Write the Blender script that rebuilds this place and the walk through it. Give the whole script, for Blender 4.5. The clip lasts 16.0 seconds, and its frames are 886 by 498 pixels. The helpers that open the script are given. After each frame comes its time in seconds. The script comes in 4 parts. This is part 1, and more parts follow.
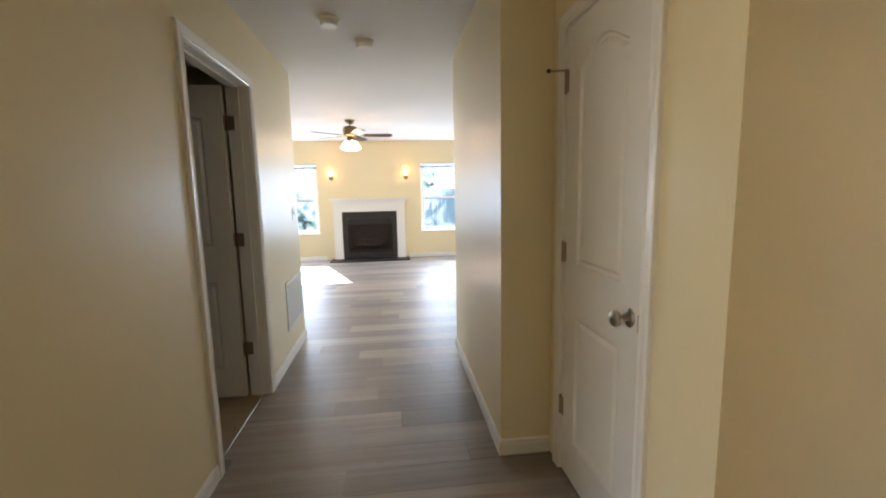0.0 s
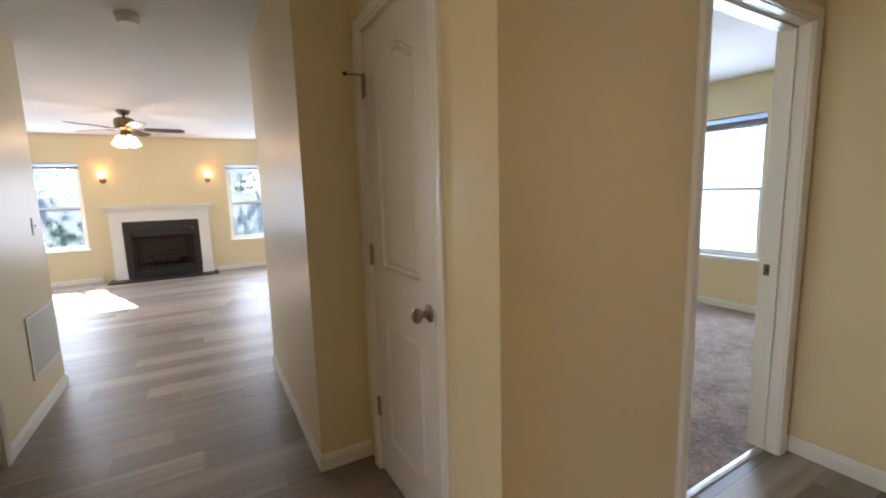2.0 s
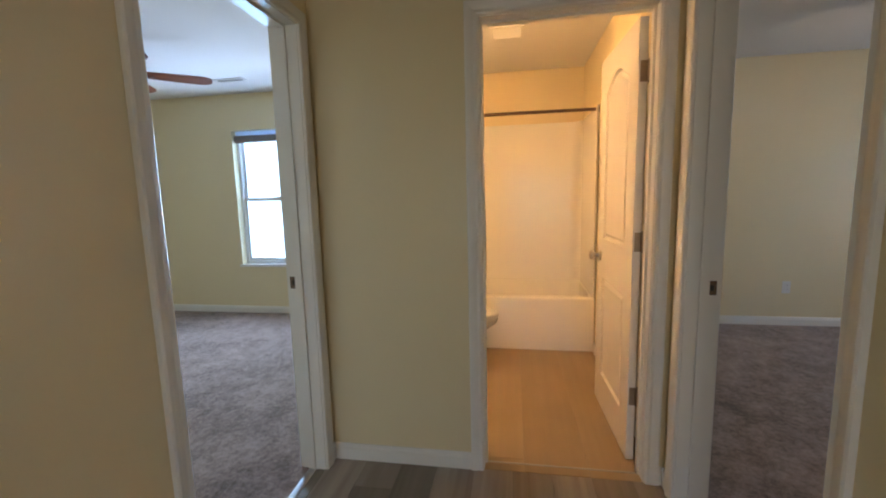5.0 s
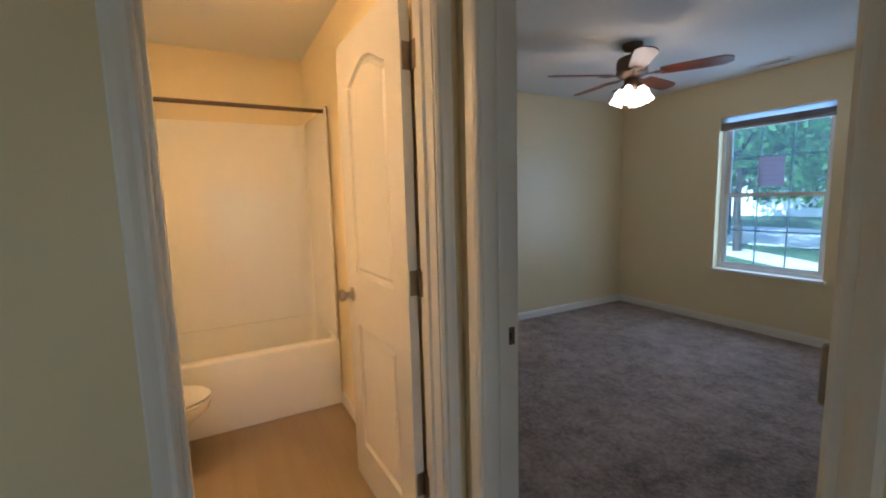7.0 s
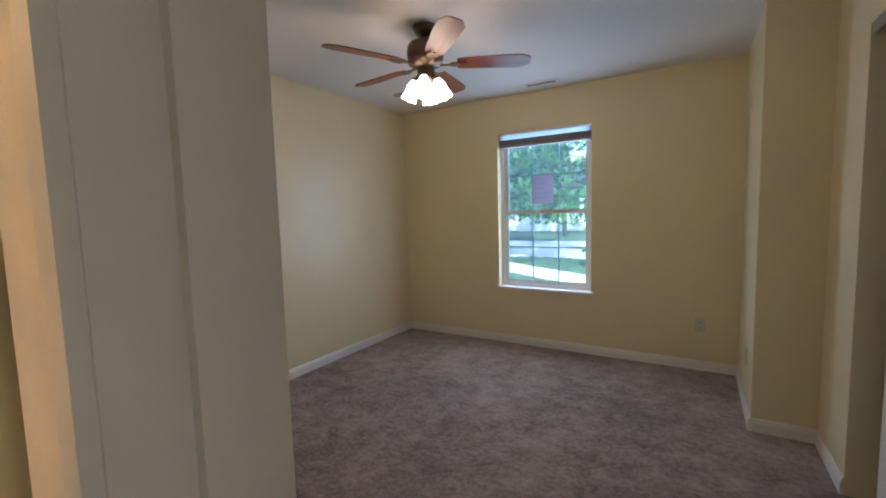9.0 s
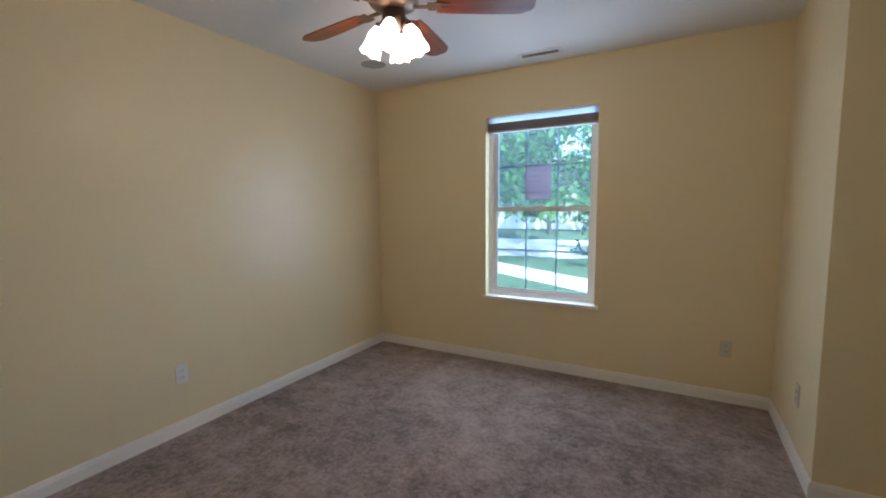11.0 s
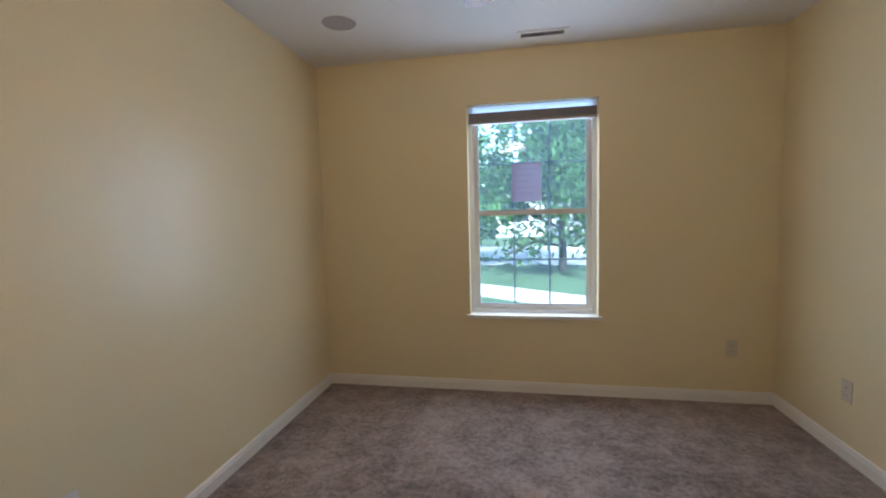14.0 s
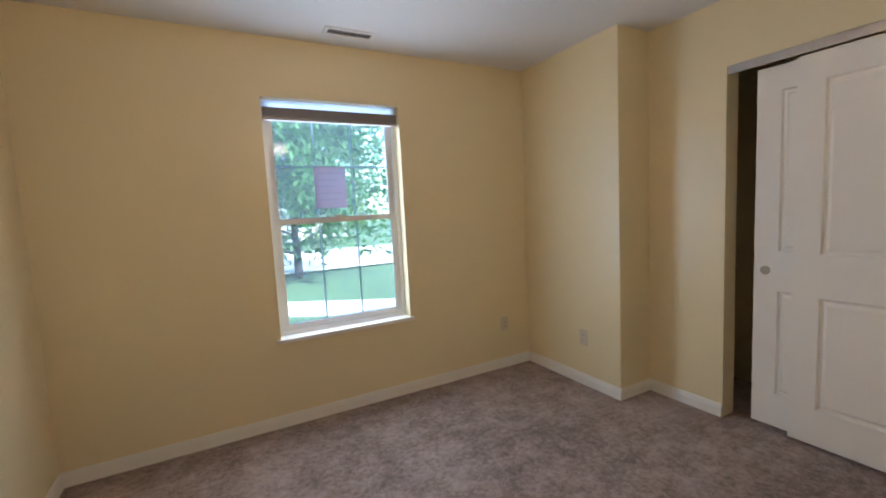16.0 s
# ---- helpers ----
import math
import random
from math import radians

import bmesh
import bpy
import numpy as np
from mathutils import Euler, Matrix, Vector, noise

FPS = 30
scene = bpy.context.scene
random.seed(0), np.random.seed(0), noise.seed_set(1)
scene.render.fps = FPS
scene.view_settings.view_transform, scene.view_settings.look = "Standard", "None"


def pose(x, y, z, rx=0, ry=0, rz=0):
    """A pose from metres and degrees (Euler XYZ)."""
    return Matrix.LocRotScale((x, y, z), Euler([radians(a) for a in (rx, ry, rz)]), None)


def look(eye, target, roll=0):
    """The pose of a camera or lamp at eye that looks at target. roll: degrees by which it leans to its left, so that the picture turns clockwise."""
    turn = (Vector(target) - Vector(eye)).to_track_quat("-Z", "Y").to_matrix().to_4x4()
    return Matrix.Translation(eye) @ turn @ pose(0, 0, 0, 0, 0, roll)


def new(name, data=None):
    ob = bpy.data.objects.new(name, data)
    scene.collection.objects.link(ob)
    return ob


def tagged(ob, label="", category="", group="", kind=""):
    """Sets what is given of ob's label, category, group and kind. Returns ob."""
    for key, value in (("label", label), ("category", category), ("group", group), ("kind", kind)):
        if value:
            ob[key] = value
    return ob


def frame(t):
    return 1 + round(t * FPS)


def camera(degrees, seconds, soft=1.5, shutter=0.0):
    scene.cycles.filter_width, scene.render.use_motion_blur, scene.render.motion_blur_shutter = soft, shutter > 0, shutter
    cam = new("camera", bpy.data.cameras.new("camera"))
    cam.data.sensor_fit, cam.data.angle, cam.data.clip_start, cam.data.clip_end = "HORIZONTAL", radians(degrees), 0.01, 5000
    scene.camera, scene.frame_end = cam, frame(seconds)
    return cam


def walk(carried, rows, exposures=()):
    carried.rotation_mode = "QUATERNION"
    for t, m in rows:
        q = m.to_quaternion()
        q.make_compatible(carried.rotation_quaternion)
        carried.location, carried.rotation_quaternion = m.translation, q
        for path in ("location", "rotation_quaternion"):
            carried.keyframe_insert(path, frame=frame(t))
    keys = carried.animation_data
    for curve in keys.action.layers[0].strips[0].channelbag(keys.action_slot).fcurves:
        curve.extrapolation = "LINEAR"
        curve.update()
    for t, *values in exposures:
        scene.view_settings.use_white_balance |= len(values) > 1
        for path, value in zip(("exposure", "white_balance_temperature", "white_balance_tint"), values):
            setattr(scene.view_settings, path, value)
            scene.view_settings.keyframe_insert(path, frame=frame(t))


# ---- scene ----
cam = camera(93.2, 16.0, soft=2.0)
PATH = [
    (0, (-0.056, 0.024, 1.357), (0.166, 1.994, 1.09), -1.2),
    (0.5, (-0.054, 0.025, 1.356), (0.298, 1.975, 1.087), -1.4),
    (1, (-0.044, 0.026, 1.359), (0.495, 1.933, 1.089), -1.5),
    (1.5, (-0.01, 0.033, 1.356), (0.743, 1.866, 1.085), -1.7),
    (2, (0.043, 0.025, 1.354), (1.026, 1.746, 1.085), -1.6),
    (2.5, (0.117, 0.013, 1.347), (1.323, 1.585, 1.07), -1.5),
    (3, (0.203, 0.0, 1.337), (1.615, 1.388, 1.054), -1.3),
    (3.5, (0.352, -0.052, 1.339), (1.943, 1.123, 1.044), -1.1),
    (4, (0.462, -0.071, 1.339), (2.217, 0.845, 1.052), -1.1),
    (4.5, (0.583, -0.03, 1.331), (2.47, 0.575, 1.059), -1.3),
    (5, (0.673, -0.009, 1.324), (2.627, 0.322, 1.057), -1.5),
    (7.3, (1.535, 0.012, 1.365), (3.168, -1.121, 1.148), -1.7),
    (7.5, (1.628, -0.049, 1.347), (3.174, -1.302, 1.147), -1.9),
    (8, (1.799, -0.237, 1.365), (3.111, -1.736, 1.185), -2.2),
    (8.5, (1.969, -0.415, 1.349), (3.07, -2.078, 1.193), -2.5),
    (11, (2.413, -1.164, 1.34), (3.381, -2.902, 1.142), -0.6),
    (11.5, (2.39, -1.314, 1.323), (3.416, -3.02, 1.13), -0.2),
    (12, (2.483, -1.402, 1.276), (3.489, -3.121, 1.099), -0.3),
    (12.5, (2.692, -1.43, 1.311), (3.624, -3.192, 1.145), -0.8),
    (13, (2.981, -1.446, 1.35), (3.73, -3.291, 1.156), -1.0),
    (13.5, (3.149, -1.51, 1.302), (3.762, -3.408, 1.16), -1.4),
    (14, (3.478, -1.447, 1.317), (3.836, -3.407, 1.153), -1.5),
    (14.5, (3.697, -1.485, 1.335), (3.766, -3.479, 1.194), -2.2),
    (15, (3.805, -1.587, 1.359), (3.532, -3.562, 1.209), -2.8),
    (15.5, (3.994, -1.677, 1.344), (3.361, -3.566, 1.176), -3.0),
    (16, (4.134, -1.685, 1.353), (3.193, -3.44, 1.162), -2.9),
]
EXPOSURES = [(0, 3.5, 6900, 25), (1.5, 3.25, 7000, 28), (2.7, 2.95, 7800, 32), (3.5, 2.75, 7900, 32), (4.2, 2.7, 7000, 28), (5.0, 2.68, 6600, 26),
             (7.3, 2.4, 5750, 21), (8.0, 2.45, 5600, 22), (8.7, 2.68, 6450, 26), (11, 2.93, 6750, 27), (13.5, 2.88, 6900, 28), (16, 3.18, 7300, 30)]
walk(cam, [(t, look(eye, target, roll)) for t, eye, target, roll in PATH], EXPOSURES)

# ---- world and sun ----
SUN_ELEVATION, SUN_AZIMUTH = 35.0, 70.0      # degrees; azimuth turned from west (-x) towards north (+y)
world = bpy.data.worlds.new("sky")
scene.world = world
world.use_nodes = True
wn = world.node_tree
sky = wn.nodes.new("ShaderNodeTexSky")
sky.sky_type, sky.sun_disc = "NISHITA", False
sky.sun_elevation = radians(SUN_ELEVATION)
sky.sun_rotation = math.atan2(-math.cos(radians(SUN_AZIMUTH)), math.sin(radians(SUN_AZIMUTH)))
wn.links.new(sky.outputs[0], wn.nodes["Background"].inputs[0])
wn.nodes["Background"].inputs[1].default_value = 0.12
sun_data = bpy.data.lights.new("sun", "SUN")
sun_data.energy, sun_data.angle, sun_data.color = 3.6, radians(0.5), (1.0, 0.94, 0.84)
sun = new("sun", sun_data)
sun_way = Vector((-math.cos(radians(SUN_ELEVATION)) * math.cos(radians(SUN_AZIMUTH)),
                  math.cos(radians(SUN_ELEVATION)) * math.sin(radians(SUN_AZIMUTH)), math.sin(radians(SUN_ELEVATION))))
sun.matrix_world = look(sun_way * 30, (0, 0, 0))


def lamp(name, place, watts, colour, radius=0.03):
    data = bpy.data.lights.new(name, "POINT")
    data.energy, data.color, data.shadow_soft_size = watts, colour, radius
    ob = new(name, data)
    ob.location = place
    return ob


# ---- materials ----
def material(name, colour, rough=0.5, metal=0.0, vary=0.06, scale=3.0, grain=0.0, grain_scale=200.0, bump=0.0,
             bump_scale=120.0, emit=0.0, spec=0.5, random_value=0.0):
    """A painted or plain surface: two scales of colour variation and fine relief."""
    m = bpy.data.materials.new(name)
    m.use_nodes = True
    n, l = m.node_tree.nodes, m.node_tree.links
    b = n["Principled BSDF"]
    b.inputs["Roughness"].default_value = rough
    b.inputs["Metallic"].default_value = metal
    b.inputs["Specular IOR Level"].default_value = spec
    co = n.new("ShaderNodeTexCoord")
    big = n.new("ShaderNodeTexNoise")
    big.inputs["Scale"].default_value, big.inputs["Detail"].default_value = scale, 4
    l.new(co.outputs["Object"], big.inputs["Vector"])
    fine = n.new("ShaderNodeTexNoise")
    fine.inputs["Scale"].default_value, fine.inputs["Detail"].default_value = grain_scale, 3
    l.new(co.outputs["Object"], fine.inputs["Vector"])
    mul = n.new("ShaderNodeMapRange")
    mul.inputs["To Min"].default_value, mul.inputs["To Max"].default_value = 1 - vary, 1 + vary
    l.new(big.outputs["Fac"], mul.inputs["Value"])
    mul2 = n.new("ShaderNodeMapRange")
    mul2.inputs["To Min"].default_value, mul2.inputs["To Max"].default_value = 1 - grain, 1 + grain
    l.new(fine.outputs["Fac"], mul2.inputs["Value"])
    both = n.new("ShaderNodeMath")
    both.operation = "MULTIPLY"
    l.new(mul.outputs[0], both.inputs[0]), l.new(mul2.outputs[0], both.inputs[1])
    last = both
    if random_value:
        info = n.new("ShaderNodeObjectInfo")
        mr = n.new("ShaderNodeMapRange")
        mr.inputs["To Min"].default_value, mr.inputs["To Max"].default_value = 1 - random_value, 1 + random_value
        l.new(info.outputs["Random"], mr.inputs["Value"])
        last = n.new("ShaderNodeMath")
        last.operation = "MULTIPLY"
        l.new(both.outputs[0], last.inputs[0]), l.new(mr.outputs[0], last.inputs[1])
    tint = n.new("ShaderNodeVectorMath")
    tint.operation = "SCALE"
    tint.inputs[0].default_value = colour
    l.new(last.outputs[0], tint.inputs["Scale"])
    l.new(tint.outputs[0], b.inputs["Base Color"])
    if bump:
        rel = n.new("ShaderNodeTexNoise")
        rel.inputs["Scale"].default_value, rel.inputs["Detail"].default_value = bump_scale, 3
        l.new(co.outputs["Object"], rel.inputs["Vector"])
        bp = n.new("ShaderNodeBump")
        bp.inputs["Strength"].default_value, bp.inputs["Distance"].default_value = bump, 0.002
        l.new(rel.outputs["Fac"], bp.inputs["Height"]), l.new(bp.outputs[0], b.inputs["Normal"])
    if emit:
        b.inputs["Emission Color"].default_value = (*colour, 1)
        b.inputs["Emission Strength"].default_value = emit
    return m


def glass_material(name):
    m = bpy.data.materials.new(name)
    m.use_nodes = True
    n, l = m.node_tree.nodes, m.node_tree.links
    clear, gloss, mix, fr = (n.new("ShaderNodeBsdfTransparent"), n.new("ShaderNodeBsdfGlossy"),
                             n.new("ShaderNodeMixShader"), n.new("ShaderNodeFresnel"))
    gloss.inputs["Roughness"].default_value = 0.02
    # blue tint puts the cold cast of outdoor light into the glass
    clear.inputs["Color"].default_value = (0.70, 0.90, 1.0, 1)
    fr.inputs["IOR"].default_value = 1.45
    l.new(fr.outputs[0], mix.inputs[0]), l.new(clear.outputs[0], mix.inputs[1]), l.new(gloss.outputs[0], mix.inputs[2])
    # veil of glare mixed into the pane as a pale see-through layer
    haze, last = n.new("ShaderNodeBsdfTranslucent"), n.new("ShaderNodeMixShader")
    haze.inputs["Color"].default_value = (0.62, 0.82, 1.0, 1)
    last.inputs[0].default_value = 0.065
    l.new(mix.outputs[0], last.inputs[1]), l.new(haze.outputs[0], last.inputs[2])
    l.new(last.outputs[0], n["Material Output"].inputs[0])
    return m


def grain_material(name, dark, light, rough, stretch, random_value, spec=0.5, axis=0, coat=0.0):
    """Wood grain drawn out along one axis, each piece with its own tone and its own stretch of the pattern."""
    m = bpy.data.materials.new(name)
    m.use_nodes = True
    n, l = m.node_tree.nodes, m.node_tree.links
    b = n["Principled BSDF"]
    b.inputs["Specular IOR Level"].default_value = spec
    b.inputs["Coat Weight"].default_value = coat
    co, info = n.new("ShaderNodeTexCoord"), n.new("ShaderNodeObjectInfo")
    off = n.new("ShaderNodeVectorMath")
    off.operation = "SCALE"
    off.inputs[0].default_value = (37.0, 53.0, 11.0)
    l.new(info.outputs["Random"], off.inputs["Scale"])
    add = n.new("ShaderNodeVectorMath")
    l.new(co.outputs["Object"], add.inputs[0]), l.new(off.outputs[0], add.inputs[1])
    mp = n.new("ShaderNodeMapping")
    sc = [stretch, stretch, stretch]
    sc[axis] = stretch * 0.045
    mp.inputs["Scale"].default_value = sc
    l.new(add.outputs[0], mp.inputs["Vector"])
    nz = n.new("ShaderNodeTexNoise")
    nz.inputs["Scale"].default_value, nz.inputs["Detail"].default_value, nz.inputs["Distortion"].default_value = 1.0, 7, 0.6
    l.new(mp.outputs[0], nz.inputs["Vector"])
    wide = n.new("ShaderNodeTexNoise")
    wide.inputs["Scale"].default_value = 2.2
    l.new(add.outputs[0], wide.inputs["Vector"])
    ramp = n.new("ShaderNodeValToRGB")
    ramp.color_ramp.elements[0].position, ramp.color_ramp.elements[1].position = 0.32, 0.70
    ramp.color_ramp.elements[0].color, ramp.color_ramp.elements[1].color = (*dark, 1), (*light, 1)
    l.new(nz.outputs["Fac"], ramp.inputs[0])
    mr, mr2, mu = n.new("ShaderNodeMapRange"), n.new("ShaderNodeMapRange"), n.new("ShaderNodeMath")
    mr.inputs["To Min"].default_value, mr.inputs["To Max"].default_value = 1 - random_value, 1 + random_value
    mr2.inputs["To Min"].default_value, mr2.inputs["To Max"].default_value = 0.85, 1.15
    l.new(info.outputs["Random"], mr.inputs["Value"]), l.new(wide.outputs["Fac"], mr2.inputs["Value"])
    mu.operation = "MULTIPLY"
    l.new(mr.outputs[0], mu.inputs[0]), l.new(mr2.outputs[0], mu.inputs[1])
    ti = n.new("ShaderNodeVectorMath")
    ti.operation = "SCALE"
    l.new(ramp.outputs[0], ti.inputs[0]), l.new(mu.outputs[0], ti.inputs["Scale"])
    l.new(ti.outputs[0], b.inputs["Base Color"])
    rr = n.new("ShaderNodeMapRange")
    rr.inputs["To Min"].default_value, rr.inputs["To Max"].default_value = rough - 0.07, rough + 0.07
    l.new(nz.outputs["Fac"], rr.inputs["Value"]), l.new(rr.outputs[0], b.inputs["Roughness"])
    bp = n.new("ShaderNodeBump")
    bp.inputs["Strength"].default_value, bp.inputs["Distance"].default_value = 0.15, 0.001
    l.new(nz.outputs["Fac"], bp.inputs["Height"]), l.new(bp.outputs[0], b.inputs["Normal"])
    return m


def carpet_material(name, dark, light):
    """Cut pile: soft brushed patches, clumps and single tufts."""
    m = bpy.data.materials.new(name)
    m.use_nodes = True
    n, l = m.node_tree.nodes, m.node_tree.links
    b = n["Principled BSDF"]
    b.inputs["Roughness"].default_value = 0.95
    b.inputs["Specular IOR Level"].default_value = 0.1
    b.inputs["Sheen Weight"].default_value = 0.3
    b.inputs["Sheen Roughness"].default_value = 0.5
    co = n.new("ShaderNodeTexCoord")
    total = None
    for scale, detail, twist, weight in ((1.9, 3, 0.3, 0.55), (8.0, 4, 0.3, 0.62), (34.0, 3, 0.0, 0.60), (150.0, 2, 0.0, 0.50)):
        t = n.new("ShaderNodeTexNoise")
        t.inputs["Scale"].default_value, t.inputs["Detail"].default_value, t.inputs["Distortion"].default_value = scale, detail, twist
        l.new(co.outputs["Object"], t.inputs["Vector"])
        add = n.new("ShaderNodeMath")
        add.operation = "MULTIPLY_ADD"
        add.inputs[1].default_value, add.inputs[2].default_value = weight, 0.0
        l.new(t.outputs["Fac"], add.inputs[0])
        if total:
            l.new(total.outputs[0], add.inputs[2])
        total = add
    ramp = n.new("ShaderNodeMapRange")
    ramp.inputs["From Min"].default_value, ramp.inputs["From Max"].default_value = 0.90, 1.37
    l.new(total.outputs[0], ramp.inputs["Value"])
    mix = n.new("ShaderNodeMix")
    mix.data_type = "RGBA"
    mix.inputs["A"].default_value, mix.inputs["B"].default_value = (*dark, 1), (*light, 1)
    l.new(ramp.outputs[0], mix.inputs["Factor"])
    l.new(mix.outputs["Result"], b.inputs["Base Color"])
    bp = n.new("ShaderNodeBump")
    bp.inputs["Strength"].default_value, bp.inputs["Distance"].default_value = 0.8, 0.008
    l.new(total.outputs[0], bp.inputs["Height"]), l.new(bp.outputs[0], b.inputs["Normal"])
    return m


PAINT = material("cream_wall_paint", (0.77, 0.65, 0.41), 0.34, vary=0.03, scale=1.2, grain=0.015, bump=0.10, bump_scale=260, spec=0.48)
CEIL = material("white_ceiling_paint", (0.78, 0.77, 0.75), 0.85, vary=0.03, scale=1.5, bump=0.25, bump_scale=140, spec=0.2)
TRIM = material("white_semigloss_trim", (0.80, 0.77, 0.71), 0.32, vary=0.03, scale=5, grain=0.01, bump=0.04, bump_scale=60)
DOOR = material("white_door_paint", (0.80, 0.77, 0.71), 0.25, vary=0.03, scale=4, bump=0.06, bump_scale=90)
VINYL = material("white_window_vinyl", (0.80, 0.80, 0.80), 0.35, vary=0.02)
NICKEL = material("satin_nickel", (0.44, 0.39, 0.33), 0.28, 1.0, vary=0.06, scale=20)
BRONZE = material("aged_bronze", (0.16, 0.11, 0.08), 0.38, 0.9, vary=0.15, scale=30)
HINGE = material("dull_brass_hinge", (0.34, 0.27, 0.20), 0.40, 0.9, vary=0.15, scale=40)
BLACK = material("soot_black", (0.02, 0.018, 0.016), 0.7, vary=0.3, scale=8)
GLASS = glass_material("window_glass")
CARPET = carpet_material("taupe_carpet", (0.125, 0.086, 0.072), (0.42, 0.315, 0.275))
PLANK = grain_material("grey_brown_vinyl_plank", (0.225, 0.185, 0.158), (0.35, 0.305, 0.27), 0.43, 14.0, 0.38, spec=0.5)
BATHVINYL = grain_material("tan_vinyl_plank", (0.34, 0.245, 0.145), (0.40, 0.295, 0.18), 0.4, 10.0, 0.05)
SLAB = material("concrete_slab", (0.3, 0.29, 0.27), 0.9, vary=0.1)


# ---- mesh helpers ----
def box(bm, x0, x1, y0, y1, z0, z1, bevel=0.0):
    x0, x1, y0, y1, z0, z1 = min(x0, x1), max(x0, x1), min(y0, y1), max(y0, y1), min(z0, z1), max(z0, z1)
    v = [bm.verts.new((x, y, z)) for x in (x0, x1) for y in (y0, y1) for z in (z0, z1)]
    fs = [bm.faces.new([v[i] for i in q]) for q in
          ((0, 1, 3, 2), (4, 6, 7, 5), (0, 4, 5, 1), (2, 3, 7, 6), (0, 2, 6, 4), (1, 5, 7, 3))]
    if bevel:
        es = list({e for f in fs for e in f.edges})
        bmesh.ops.bevel(bm, geom=es, offset=bevel, segments=2, affect="EDGES", profile=0.6)
    return bm


def boxes(*rows, bevel=0.0):
    bm = bmesh.new()
    for r in rows:
        box(bm, *r, bevel=bevel)
    return bm


def lathe(profile, n=24, axis="z", at=(0, 0, 0), bm=None):
    """A turned solid: rows of (radius, height) along the axis."""
    bm = bm or bmesh.new()
    rings = []
    for r, h in profile:
        ring = []
        for k in range(n):
            a = 2 * math.pi * k / n
            p = {"z": (r * math.cos(a), r * math.sin(a), h), "x": (h, r * math.cos(a), r * math.sin(a)),
                 "y": (r * math.cos(a), h, r * math.sin(a))}[axis]
            ring.append(bm.verts.new(Vector(p) + Vector(at)))
        rings.append(ring)
    for a, b in zip(rings, rings[1:]):
        for k in range(n):
            bm.faces.new((a[k], a[(k + 1) % n], b[(k + 1) % n], b[k]))
    bm.faces.new(rings[0]), bm.faces.new(rings[-1])
    bmesh.ops.recalc_face_normals(bm, faces=bm.faces)
    return bm


def tube(points, radius, n=10, bm=None):
    bm = bm or bmesh.new()
    pts, rings = [Vector(p) for p in points], []
    for i, p in enumerate(pts):
        d = (pts[min(i + 1, len(pts) - 1)] - pts[max(i - 1, 0)]).normalized()
        u = d.orthogonal().normalized() if i == 0 else (u - d * u.dot(d)).normalized()
        w = d.cross(u)
        rings.append([bm.verts.new(p + radius * (math.cos(2 * math.pi * k / n) * u + math.sin(2 * math.pi * k / n) * w)) for k in range(n)])
    for a, b in zip(rings, rings[1:]):
        for k in range(n):
            bm.faces.new((a[k], a[(k + 1) % n], b[(k + 1) % n], b[k]))
    bm.faces.new(rings[0]), bm.faces.new(rings[-1])
    bmesh.ops.recalc_face_normals(bm, faces=bm.faces)
    return bm


def mesh_of(bm, name, mat, smooth=False):
    bmesh.ops.recalc_face_normals(bm, faces=bm.faces)
    me = bpy.data.meshes.new(name)
    bm.to_mesh(me)
    bm.free()
    me.materials.append(mat)
    if smooth:
        me.polygons.foreach_set("use_smooth", [True] * len(me.polygons))
        me.set_sharp_from_angle(angle=radians(40))
    return me


def part(name, bm, mat, parent=None, label="", smooth=False, m=None):
    ob = new(name, mesh_of(bm, name, mat, smooth))
    if parent is not None:
        ob.parent = parent
    if m is not None:
        ob.matrix_local = m
    return tagged(ob, label)


def thing(name, label, category, m=None, group="", kind=""):
    ob = new(name)
    ob.empty_display_size = 0.1
    if m is not None:
        ob.matrix_world = m
    return tagged(ob, label, category, group, kind)


def structure(name, bm, mat, label, category, smooth=False):
    return tagged(part(name, bm, mat, smooth=smooth), label, category, kind="structure")


